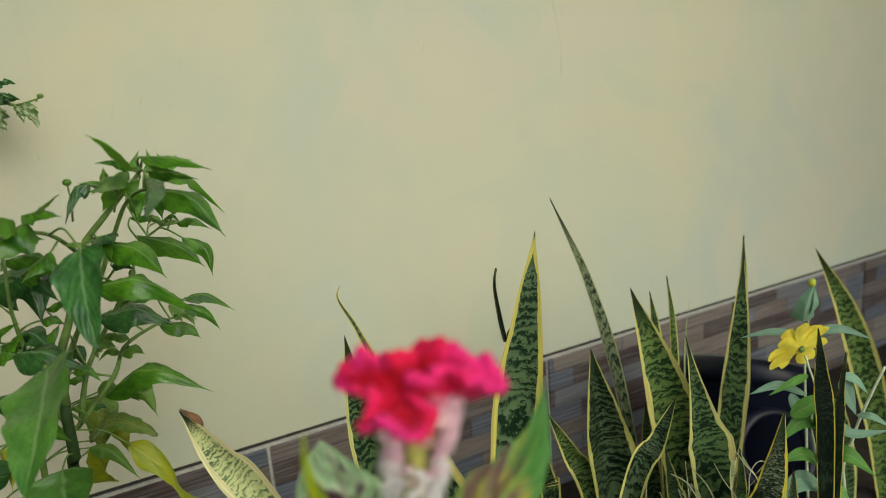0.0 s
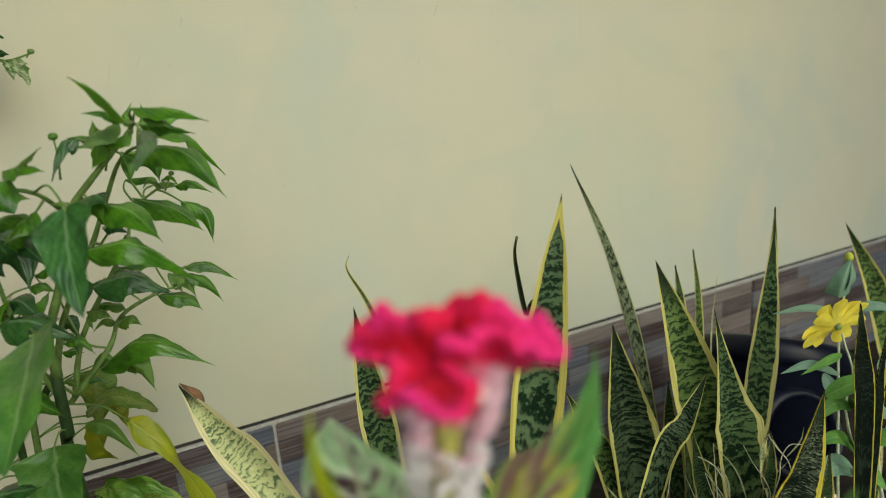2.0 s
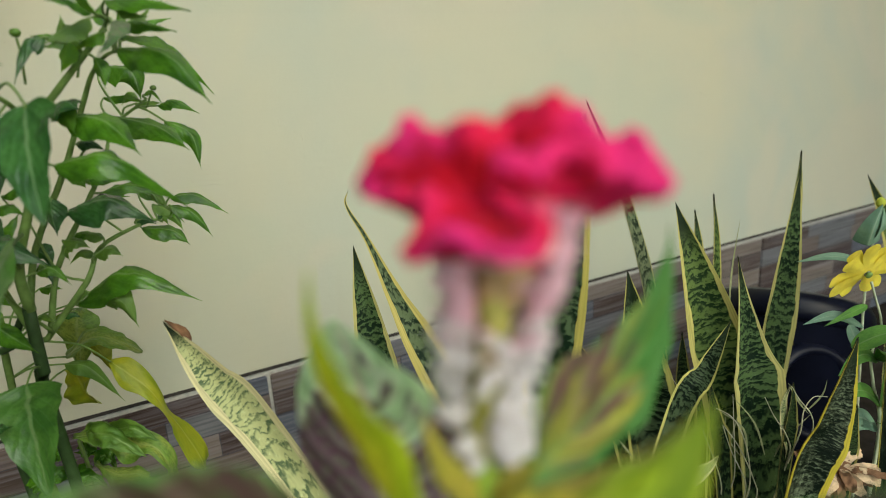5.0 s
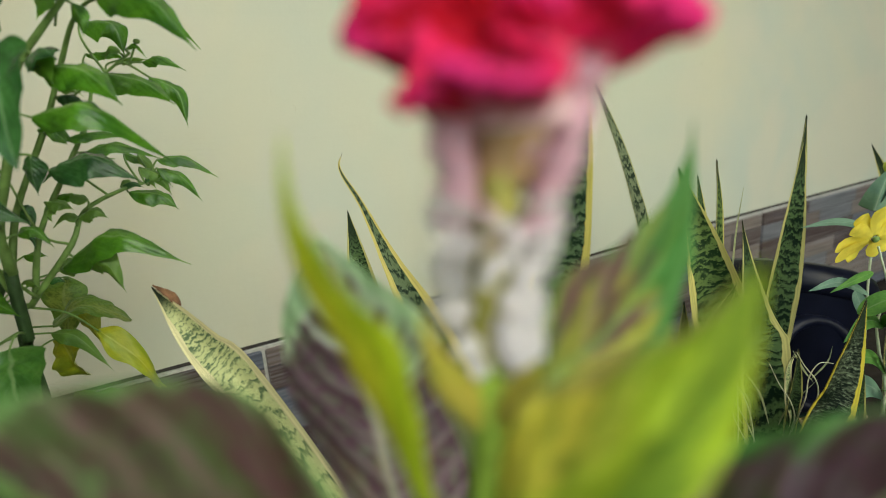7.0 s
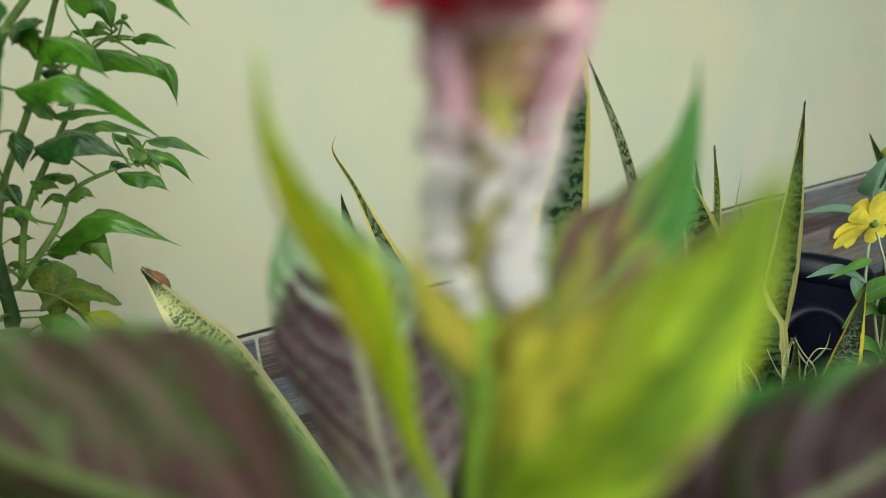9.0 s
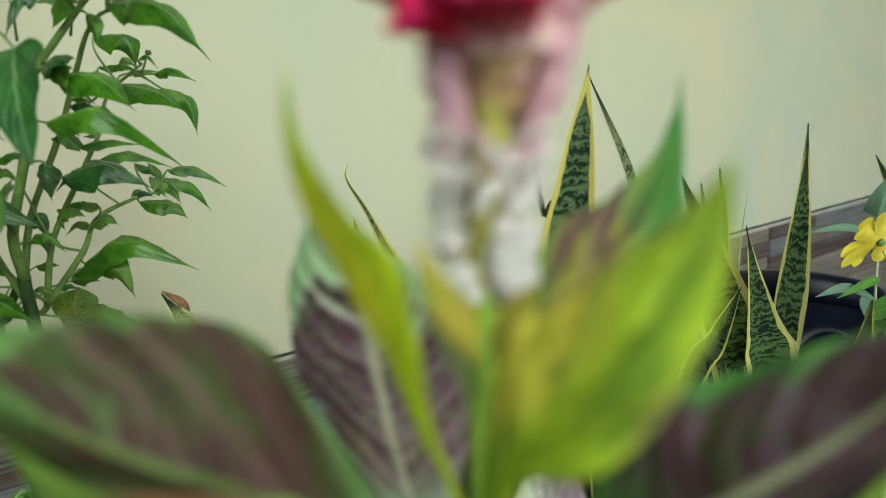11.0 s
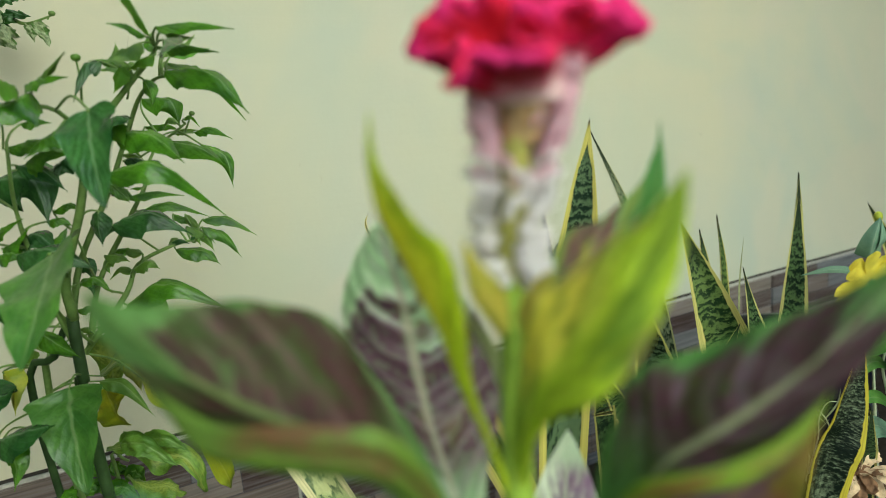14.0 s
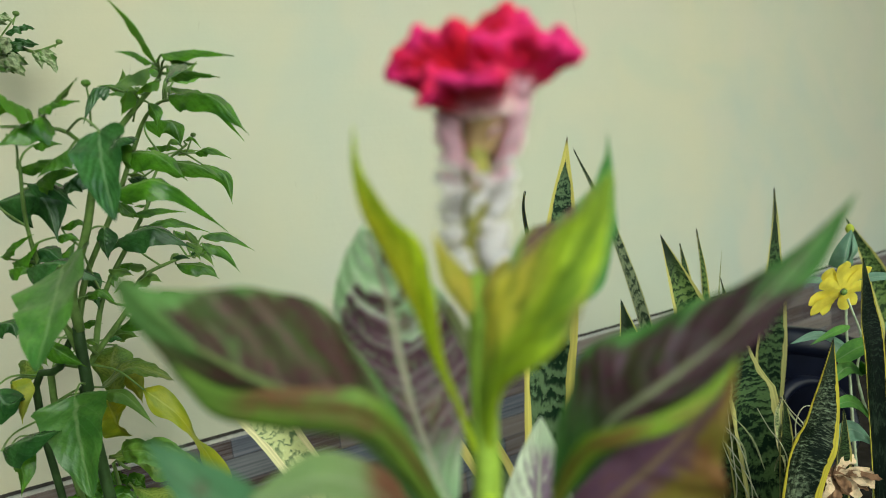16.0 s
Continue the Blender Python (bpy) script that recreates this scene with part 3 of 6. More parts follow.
def blade(points, width, kind="lance", face=(0, -1, 0.35), fold=0.25, wave=0.0, cup=0.0, k=22, m=8, thick=0.0004, seed=0, twist=0.0, crinkle=0.0, sides=(1.0, 1.0)):
    """A leaf along a smooth curve through the given places; face: the way its upper side looks; fold: how far its halves rise
    from the midrib; cup: rounding across; wave: rippled margins. Its UV runs across (0 to 1) and along (0 to 1)."""
    dense = spline(points, 160)
    vs_ = [0.5 * (0.5 * (1 - math.cos(math.pi * i / k)) * 2) * 0.65 + 0.35 * i / k for i in range(k + 1)]
    line = []
    for v in vs_:
        q = min(int(v * 160), 159)
        line.append(dense[q].lerp(dense[q + 1], v * 160 - q))
    bm = bmesh.new()
    layer = bm.loops.layers.uv.new("UVMap")
    grids = []
    for side in (0, 1):
        g = []
        for i, c in enumerate(line):
            d = (line[min(i + 1, k)] - line[max(i - 1, 0)]).normalized()
            f = Vector(face)
            f = (f - d * f.dot(d)).normalized()
            a = d.cross(f).normalized()
            if twist:
                q = Matrix.Rotation(twist * i / k, 3, d)
                a, f = q @ a, q @ f
            v = vs_[i]
            h = 0.5 * width * profile(v, kind)
            row = []
            for j in range(m + 1):
                u = j / m
                s = 2 * u - 1
                rise = fold * abs(s) * h + cup * s * s * h
                rise += wave * h * abs(s) ** 1.5 * math.sin(v * 21 + seed * 1.7 + (1.9 if s > 0 else 0))
                jag = 1.0
                if crinkle:
                    rise += crinkle * h * noise.noise(Vector((s * 2.2, v * 9, seed)))
                    jag = 1 + 0.25 * crinkle * noise.noise(Vector((seed, v * 14, s)))
                th = thick * (1 - abs(s) * 0.7) * (0.0 if i in (0, k) else 1.0)
                row.append(c + a * (s * h * jag * sides[0 if s < 0 else 1]) + f * (rise + (th if side == 0 else -th)))
            g.append(row)
        grids.append(g)
    vs = [[[bm.verts.new(q) for q in row] for row in g] for g in grids]
    for side in (0, 1):
        for i in range(k):
            for j in range(m):
                q = [(i, j), (i, j + 1), (i + 1, j + 1), (i + 1, j)]
                if side == 0:
                    q = q[::-1]
                face_ = bm.faces.new([vs[side][x][y] for x, y in q])
                for lp, (x, y) in zip(face_.loops, q):
                    lp[layer].uv = (y / m, vs_[x])
    bmesh.ops.remove_doubles(bm, verts=bm.verts, dist=0.00004)
    return bm


COUNT = [0]


def leaf(parent, material, points, width, kind="lance", name="leaf", label="", **kw):
    COUNT[0] += 1
    kw.setdefault("seed", COUNT[0])
    return part(name, blade(points, width, kind, **kw), material, parent, label)


def sword(parent, material, tip, mid, low, width, face=(0, -1, 0.1), label="", sink=0.9, kind="sword", **kw):
    """A snake plant leaf through three places, carried on down into the soil."""
    t, m, b = Vector(tip), Vector(mid), Vector(low)
    d = (b - m).normalized()
    d = (d + Vector((0, 0, -sink))).normalized()
    run = (b.z + 0.01) / max(0.25, -d.z)
    foot = b + d * run
    kw.setdefault("fold", 0.28)
    kw.setdefault("cup", 0.15)
    kw.setdefault("wave", 0.03)
    return leaf(parent, material, [foot, b, m, t], width, kind, "leaf", label, face=face, k=30, m=8, thick=0.0013, **kw)


def loft(mid, left, right, k=34, m=6, dome=0.0, wave=0.0, seed=0, thick=0.00025):
    """A leaf between a midrib and its two margins, all from base to tip; dome: how far each half bulges, in parts of its width."""
    lines = [spline(q, k) for q in (left, mid, right)]
    bm = bmesh.new()
    layer = bm.loops.layers.uv.new("UVMap")
    grids = ([], [])
    for i in range(k + 1):
        a, b, c = (q[i] for q in lines)
        along = (lines[1][min(i + 1, k)] - lines[1][max(i - 1, 0)]).normalized()
        nrm = (c - a).cross(along)
        nrm = nrm.normalized() if nrm.length > 1e-9 else Vector((0, -1, 0))
        if nrm.y > 0:
            nrm = -nrm
        rows = ([], [])
        for j in range(2 * m + 1):
            s = j / m - 1
            edge = a if s < 0 else c
            h = (edge - b).length
            p = b.lerp(edge, abs(s))
            p += nrm * (dome * h * math.sin(math.pi * min(abs(s), 1)) + wave * h * abs(s) ** 2 * math.sin(i * 0.75 + seed + (1.7 if s > 0 else 0)))
            p += nrm * (0.05 * h * noise.noise(Vector((s * 3, i * 0.4, seed))))
            th = thick * (1 - 0.8 * abs(s)) * (0 if i in (0, k) else 1)
            rows[0].append(bm.verts.new(p + nrm * th))
            rows[1].append(bm.verts.new(p - nrm * th))
        for g, r in zip(grids, rows):
            g.append(r)
    for side, g in enumerate(grids):
        for i in range(k):
            for j in range(2 * m):
                q = [(i, j), (i, j + 1), (i + 1, j + 1), (i + 1, j)]
                q = q if side else q[::-1]
                face_ = bm.faces.new([g[x][y] for x, y in q])
                for lp, (x, y) in zip(face_.loops, q):
                    lp[layer].uv = (y / (2 * m), x / k)
    bmesh.ops.remove_doubles(bm, verts=bm.verts, dist=0.00003)
    return bm


def box(bm, lo, hi, m=None):
    r = bmesh.ops.create_cube(bm, size=1)
    s = Vector(hi) - Vector(lo)
    bmesh.ops.scale(bm, vec=s, verts=r["verts"])
    bmesh.ops.translate(bm, vec=(Vector(hi) + Vector(lo)) / 2, verts=r["verts"])
    return r["verts"]


# ---- structure: ground, wall, tiled dado ----
WALL = Matrix.Translation((-0.277, 0.820, 0)) @ Matrix.Rotation(radians(29.46), 4, "Z")
DADO = 0.243

bm = bmesh.new()
n_g = 60
rows_g = []
for i in range(n_g + 1):
    row = []
    for j in range(n_g + 1):
        a, b = 2 * i / n_g - 1, 2 * j / n_g - 1
        x, y = 0.1 + 1.5 * a + 40 * a ** 9, 0.5 + 1.5 * b + 40 * b ** 9
        near = 1.0 if abs(a) < 0.8 and abs(b) < 0.8 else 0.0
        row.append(bm.verts.new((x, y, near * (0.012 * noise.noise(Vector((x * 9, y * 9, 0))) + 0.006 * noise.noise(Vector((x * 40, y * 40, 3)))))))
    rows_g.append(row)
for i in range(n_g):
    for j in range(n_g):
        bm.faces.new((rows_g[i][j], rows_g[i + 1][j], rows_g[i + 1][j + 1], rows_g[i][j + 1]))
tagged(link("ground", bm, M_SOIL), "bare dark brown garden soil under the plants", "soil", "", "structure")

bm = bmesh.new()
box(bm, (-2.5, 0.0, -0.1), (4.5, 0.2, 2.4))
bmesh.ops.bevel(bm, geom=bm.edges[:], offset=0.006, segments=2, affect="EDGES")
wall = link("wall_north", bm, M_WALL, None, "", False)
wall.matrix_world = WALL
tagged(wall, "smooth cream painted garden wall with faint stains and cracks", "wall", "", "structure")

# added wall out of view: blocks sky so the cream wall dims rightwards
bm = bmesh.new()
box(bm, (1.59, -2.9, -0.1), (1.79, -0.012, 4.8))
o = link("shade_wall_east", bm, M_DARK, None, "", False)
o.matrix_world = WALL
tagged(o, "unseen dark wall added to shade the right end of the cream wall", "wall", "", "structure")
# second added blocker, never in view, takes light off the upper left
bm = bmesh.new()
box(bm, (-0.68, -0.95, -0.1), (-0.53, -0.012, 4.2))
o = link("shade_wall_west", bm, M_DARK, None, "", False)
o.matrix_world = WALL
tagged(o, "unseen dark wall added to shade the cream wall's left side", "wall", "", "structure")

bm = bmesh.new()
box(bm, (-2.5, -0.0015, -0.1), (4.5, 0.004, DADO + 0.0045))
o = link("gap_line", bm, M_GAP, None, "", False)
o.matrix_world = WALL
tagged(o, "dark open joint between wall plaster and tiles", "joint", "", "structure")
bm = bmesh.new()
box(bm, (-2.5, -0.006, -0.1), (4.5, 0.002, DADO + 0.0005))
dado = link("dado", bm, M_GROUT, None, "", False)
dado.matrix_world = WALL
tagged(dado, "tiled skirting of brown and grey planks at the wall's foot", "skirting", "", "structure")
TW = 0.479
for i in range(-4, 9):
    bm = bmesh.new()
    layer = bm.loops.layers.uv.new("UVMap")
    x0 = i * TW + 0.0022
    x1 = (i + 1) * TW - 0.0022
    box(bm, (x0, -0.010, -0.05), (x1, -0.004, DADO - 0.0030))
    bmesh.ops.bevel(bm, geom=bm.edges[:], offset=0.0012, segments=2, affect="EDGES")
    for f_ in bm.faces:
        for lp in f_.loops:
            lp[layer].uv = (lp.vert.co.x + i * 1.37, lp.vert.co.z + 0.0325 * 3 * (i % 5) + 0.012)
    o = link("tile", bm, M_TILE, None, "", False)
    o.parent = dado



def scratch(pts, w):
    """A hairline crack or scrape in the paint."""
    line = spline(pts, 6)
    bm = bmesh.new()
    n_ = WALL.to_3x3() @ Vector((0, -1, 0))
    rows_ = []
    for i, c in enumerate(line):
        d = (line[min(i + 1, 6)] - line[max(i - 1, 0)]).normalized()
        a = d.cross(n_).normalized() * (0.55 * w * (0.35 + 0.65 * math.sin(3.14 * i / 6)))
        rows_.append((bm.verts.new(c - a), bm.verts.new(c + n_ * 0.0002), bm.verts.new(c + a)))
    for p_, q_ in zip(rows_, rows_[1:]):
        bm.faces.new((p_[0], p_[1], q_[1], q_[0]))
        bm.faces.new((p_[1], p_[2], q_[2], q_[1]))
    o = link("crack", bm, M_CRACK, None, "", False)
    o.parent = wall
    o.matrix_parent_inverse = WALL.inverted()


scratch([(0.181, 1.0782, 0.843), (0.188, 1.0820, 0.801), (0.195, 1.0861, 0.766), (0.194, 1.0853, 0.712)], 0.0006)
scratch([(0.724, 1.3848, 0.832), (0.719, 1.3822, 0.825), (0.711, 1.3778, 0.821)], 0.0006)
scratch([(0.061, 1.0103, 0.715), (0.062, 1.0113, 0.713), (0.063, 1.0117, 0.712)], 0.0010)
scratch([(-0.125, 0.9055, 0.763), (-0.123, 0.9063, 0.762), (-0.122, 0.9070, 0.760)], 0.0006)
scratch([(0.280, 1.1342, 0.363), (0.284, 1.1362, 0.365), (0.287, 1.1383, 0.367)], 0.0006)
scratch([(0.315, 1.1537, 0.348), (0.318, 1.1558, 0.351), (0.322, 1.1579, 0.354)], 0.0005)
scratch([(0.359, 1.1790, 0.341), (0.363, 1.1810, 0.330), (0.368, 1.1838, 0.316)], 0.0012)
scratch([(-0.381, 0.7609, 0.686), (-0.378, 0.7624, 0.697), (-0.375, 0.7643, 0.710)], 0.0004)
scratch([(-0.353, 0.7767, 0.700), (-0.351, 0.7778, 0.707), (-0.348, 0.7796, 0.714)], 0.0004)
scratch([(-0.305, 0.8037, 0.757), (-0.306, 0.8031, 0.749), (-0.308, 0.8022, 0.742)], 0.0004)
scratch([(-0.323, 0.7933, 0.702), (-0.323, 0.7935, 0.701), (-0.323, 0.7934, 0.699)], 0.0008)
scratch([(-0.448, 0.7227, 0.655), (-0.448, 0.7228, 0.653), (-0.449, 0.7226, 0.652)], 0.0007)
scratch([(0.069, 1.0152, 0.815), (0.071, 1.0161, 0.813), (0.072, 1.0165, 0.810)], 0.0006)
scratch([(-0.227, 0.8476, 0.552), (-0.227, 0.8478, 0.549), (-0.227, 0.8479, 0.546)], 0.0005)
scratch([(-0.205, 0.8604, 0.533), (-0.204, 0.8606, 0.529), (-0.205, 0.8602, 0.524)], 0.0005)
scratch([(-0.053, 0.9463, 0.687), (-0.050, 0.9478, 0.692), (-0.047, 0.9494, 0.700)], 0.0005)
scratch([(-0.025, 0.9618, 0.750), (-0.021, 0.9639, 0.760), (-0.018, 0.9660, 0.770)], 0.0005)
scratch([(-0.207, 0.8589, 0.530), (-0.205, 0.8602, 0.532), (-0.204, 0.8610, 0.533)], 0.0006)
scratch([(0.396, 1.1999, 0.531), (0.399, 1.2013, 0.528), (0.400, 1.2021, 0.525)], 0.0006)
for i in range(5):
    g_ = Vector((-0.324, 0.7930, 0.514)) + Vector((0.006 * (i % 3), 0.0034 * (i % 3), -0.006 * i))
    h_ = (Vector((-0.284, 0.8156, 0.510)) - Vector((-0.324, 0.7930, 0.514))) * (0.6 + 0.1 * i)
    scratch([g_, g_ + h_ * 0.5 + Vector((0, 0, 0.0005)), g_ + h_], 0.00012)

# ---- snake plants ----
clump = thing("snake_plant", (0.16, 0.70, 0), "tall snake plant clump with dark banded leaves edged in yellow", "snake plant", "snake plants")
sword(clump, M_SNAKE_GREY, (0.114, 0.745, 0.564), (0.158, 0.745, 0.445), (0.196, 0.740, 0.269), 0.0205, (0.5, -1, 0.1), fold=0.5)
sword(clump, M_SNAKE_DIM, (0.142, 0.680, 0.402), (0.148, 0.670, 0.323), (0.158, 0.660, 0.230), 0.062, (0.1, -1, 0.1), fold=0.75)
sword(clump, M_SNAKE_GREEN, (0.188, 0.685, 0.467), (0.219, 0.675, 0.362), (0.246, 0.660, 0.238), 0.066, (-0.1, -1, 0.1))
sword(clump, M_SNAKE, (0.220, 0.720, 0.450), (0.226, 0.720, 0.392), (0.233, 0.715, 0.279), 0.022, (0.3, -1, 0.1))
sword(clump, M_SNAKE_GREEN, (0.248, 0.745, 0.460), (0.254, 0.745, 0.388), (0.253, 0.740, 0.264), 0.017, (0.5, -1, 0.1))
sword(clump, M_SNAKE, (0.2335, 0.645, 0.424), (0.246, 0.640, 0.343), (0.258, 0.630, 0.249), 0.056, (0.1, -1, 0.1), kind="needle")
sword(clump, M_SNAKE_DIM, (0.195, 0.560, 0.397), (0.177, 0.560, 0.353), (0.149, 0.555, 0.296), 0.025, (-0.5, -1, 0.3), fold=0.4)
sword(clump, M_SNAKE, (0.350, 0.772, 0.496), (0.346, 0.770, 0.408), (0.332, 0.760, 0.216), 0.026, (0.3, -1, 0.1))
sword(clump, M_SNAKE, (0.345, 0.761, 0.477), (0.336, 0.755, 0.363), (0.318, 0.740, 0.229), 0.042, (0.0, -1, 0.1))
sword(clump, M_SNAKE_GREEN, (0.088, 0.660, 0.339), (0.112, 0.660, 0.290), (0.134, 0.655, 0.236), 0.030, (-0.2, -1, 0.2))
# low leaves, their shade put into the colour
sword(clump, M_SNAKE_SHADED, (0.213, 0.720, 0.315), (0.213, 0.715, 0.262), (0.216, 0.700, 0.184), 0.028, (0.2, -1, 0.1))
sword(clump, M_SNAKE_SHADED, (0.197, 0.600, 0.320), (0.203, 0.600, 0.278), (0.210, 0.595, 0.231), 0.024, (0.3, -1, 0.1))

# added filler leaves in the shade-darkened colour, so low gaps read dark
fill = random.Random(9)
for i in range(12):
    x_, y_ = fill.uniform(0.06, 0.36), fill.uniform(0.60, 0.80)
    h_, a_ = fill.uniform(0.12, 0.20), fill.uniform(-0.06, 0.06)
    sword(clump, M_SNAKE_SHADED, (x_ + a_, y_ - 0.02, h_), (x_ + a_ * 0.5, y_ - 0.01, h_ * 0.6), (x_, y_, h_ * 0.2), fill.uniform(0.02, 0.04), (fill.uniform(-0.6, 0.6), -1, 0.1))

# dry fibres and thin blades that curl out of the clump
for pts in ([(0.2333, 0.585, 0.2212), (0.2304, 0.585, 0.248), (0.2225, 0.585, 0.2744), (0.2117, 0.585, 0.2921), (0.1977, 0.585, 0.3012)],
            [(0.2295, 0.585, 0.2214), (0.2235, 0.585, 0.2366), (0.2136, 0.585, 0.2577), (0.2047, 0.585, 0.284)],
            [(0.2185, 0.585, 0.2369), (0.2148, 0.585, 0.2806), (0.2117, 0.585, 0.3143)],
            [(0.1729, 0.585, 0.3054), (0.1676, 0.585, 0.3168), (0.1573, 0.585, 0.3338)],
            [(0.2831, 0.585, 0.2881), (0.2707, 0.585, 0.3055), (0.2622, 0.585, 0.3198)],
            [(0.2745, 0.585, 0.2745), (0.2753, 0.585, 0.2942), (0.2826, 0.585, 0.3076), (0.2948, 0.585, 0.307)],
            [(0.2064, 0.585, 0.2256), (0.1975, 0.585, 0.2527), (0.1862, 0.585, 0.2821)],
            [(0.264, 0.585, 0.2665), (0.2499, 0.585, 0.29), (0.2399, 0.585, 0.31)],
            [(0.237, 0.585, 0.224), (0.2209, 0.585, 0.2602), (0.206, 0.585, 0.2825)]):
    a_, b_ = Vector(pts[0]), Vector(pts[1])
    root_ = [a_ + Vector(((a_.x - b_.x) * 0.5, 0.04, -0.12)), a_ + Vector(((a_.x - b_.x) * 0.5, 0.01, -0.03))]
    part("dry_fibre", tube(root_ + pts, [0.0008, 0.0007, 0.0006, 0.0003], 5), M_FIBRE, clump, "thin pale dry fibre")
leaf(clump, M_SNAKE_PALE, [(0.262, 0.64, 0.05), (0.2746, 0.605, 0.2231), (0.2667, 0.6, 0.2652), (0.264, 0.6, 0.2943), (0.270, 0.6, 0.3132)], 0.013, "sword", face=(0.4, -1, 0.2), fold=0.4, k=24, thick=0.001)
leaf(clump, M_SNAKE_PALE, [(0.15, 0.60, 0.05), (0.140, 0.53, 0.2414), (0.1585, 0.52, 0.2804), (0.1681, 0.52, 0.289), (0.1754, 0.52, 0.2989)], 0.013, "sword", face=(-0.3, -1, 0.4), fold=0.4, k=24, thick=0.001)

middle = thing("snake_plant", (0.03, 0.52, 0), "snake plant with broad mottled green leaves and yellow margins", "snake plant", "snake plants")
sword(middle, M_SNAKE_EDGED, (0.062, 0.482, 0.577), (0.052, 0.482, 0.510), (0.034, 0.487, 0.378), 0.041, (0.05, -1, 0.1), kind="spear")
leaf(middle, M_SNAKE_DARK, [(0.05, 0.55, -0.01)] + [(0.0474, 0.54, 0.4392), (0.0382, 0.54, 0.469), (0.0335, 0.54, 0.4977), (0.032, 0.54, 0.5207), (0.0349, 0.54, 0.5359)], 0.0062, "sword", face=(0.9, -1, 0.1), fold=0.6, k=30, thick=0.0013)
sword(middle, M_SNAKE_SHADED, (0.062, 0.500, 0.389), (0.064, 0.500, 0.357), (0.066, 0.500, 0.320), 0.022, (0.3, -1, 0.1))

back = thing("snake_plant", (-0.05, 0.62, 0), "snake plant with narrow curling leaf tips beside a pale wall", "snake plant", "snake plants")
leaf(back, M_SNAKE_CREAM, [(0.03, 0.60, -0.01), (0.01, 0.605, 0.20), (-0.041, 0.610, 0.321), (-0.080, 0.620, 0.405), (-0.103, 0.625, 0.462), (-0.119, 0.627, 0.494), (-0.116, 0.627, 0.508)], 0.038, "whip", face=(0.3, -1, 0.1), k=40, thick=0.0013, fold=0.3)
sword(back, M_SNAKE, (-0.112, 0.600, 0.466), (-0.104, 0.595, 0.393), (-0.091, 0.585, 0.281), 0.040, (0.1, -1, 0.1))
sword(back, M_SNAKE_PALE, (-0.242, 0.510, 0.441), (-0.210, 0.503, 0.399), (-0.156, 0.490, 0.327), 0.040, (-0.1, -1, 0.4), sink=0.3, label="pale mottled leaf with a dried brown tip")
leaf(back, M_DRY, [(-0.2226, 0.508, 0.4249), (-0.2281, 0.509, 0.432), (-0.2327, 0.506, 0.438), (-0.2409, 0.51, 0.4419)], 0.0070, "lance", "dried_tip", "curled brown withered leaf tip", face=(0.2, -1, 0.6), fold=0.6, twist=0.8, crinkle=0.4, thick=0.0009)

far = thing("snake_plant", (0.66, 1.0, 0), "snake plant with a few tapering leaves leaning over the skirting", "snake plant", "snake plants")
sword(far, M_SNAKE_GREEN, (0.550, 0.973, 0.422), (0.603, 0.970, 0.309), (0.650, 0.960, 0.138), 0.052, (-0.2, -1, 0.1))
sword(far, M_SNAKE, (0.556, 0.900, 0.208), (0.564, 0.900, 0.147), (0.573, 0.900, 0.062), 0.030, (0.3, -1, 0.1))

front = thing("snake_plant", (0.33, 0.58, 0), "young snake plant with nearly black leaves and bright yellow margins", "snake plant", "snake plants")
sword(front, M_SNAKE_DARK, (0.331, 0.575, 0.447), (0.334, 0.575, 0.397), (0.338, 0.570, 0.319), 0.023, (0.1, -1, 0.1))
sword(front, M_SNAKE_DARK, (0.374, 0.600, 0.411), (0.368, 0.600, 0.360), (0.365, 0.595, 0.303), 0.018, (0.5, -1, 0.1))
sword(front, M_SNAKE_SPECK, (0.279, 0.530, 0.391), (0.262, 0.525, 0.324), (0.239, 0.520, 0.255), 0.048, (0.25, -1, 0.2))
# two low leaves with the shade painted in
sword(front, M_SNAKE_SHADED, (0.272, 0.600, 0.315), (0.272, 0.600, 0.280), (0.270, 0.600, 0.236), 0.018, (0.3, -1, 0.1))
sword(front, M_SNAKE_SHADED, (0.305, 0.560, 0.314), (0.303, 0.560, 0.280), (0.301, 0.560, 0.239), 0.020, (0.3, -1, 0.1))

# ---- chili plant ----
chili = thing("chili_plant", (-0.32, 0.5, 0), "bushy green chili plant with drooping pointed leaves and small buds", "chili plant")


WOOD = []


def stem(parent, pts, r0, r1, material=M_STEM, name="stem", **kw):
    """A tapering stem, swollen a little at its joints; its line is kept for the leaf stalks."""
    if parent is chili:
        WOOD.extend(spline(pts, 40))
    return part(name, tube(pts, [r0 * (0.62 if material is M_STEM_DARK else 0.74), r1 * 0.74], 10, lump=0.18, **kw), material, parent)


stem(chili, [(-0.30, 0.49, -0.02), (-0.322, 0.485, 0.376), (-0.318, 0.480, 0.419), (-0.317, 0.480, 0.468)], 0.0072, 0.0056, M_STEM_DARK)
stem(chili, [(-0.316, 0.480, 0.466), (-0.313, 0.475, 0.498), (-0.291, 0.470, 0.543), (-0.272, 0.465, 0.590), (-0.248, 0.465, 0.616), (-0.225, 0.468, 0.639), (-0.219, 0.468, 0.646)], 0.0052, 0.0016)
stem(chili, [(-0.335, 0.51, -0.02), (-0.373, 0.500, 0.381), (-0.343, 0.490, 0.436), (-0.319, 0.485, 0.471)], 0.0052, 0.0036, M_STEM_DARK)
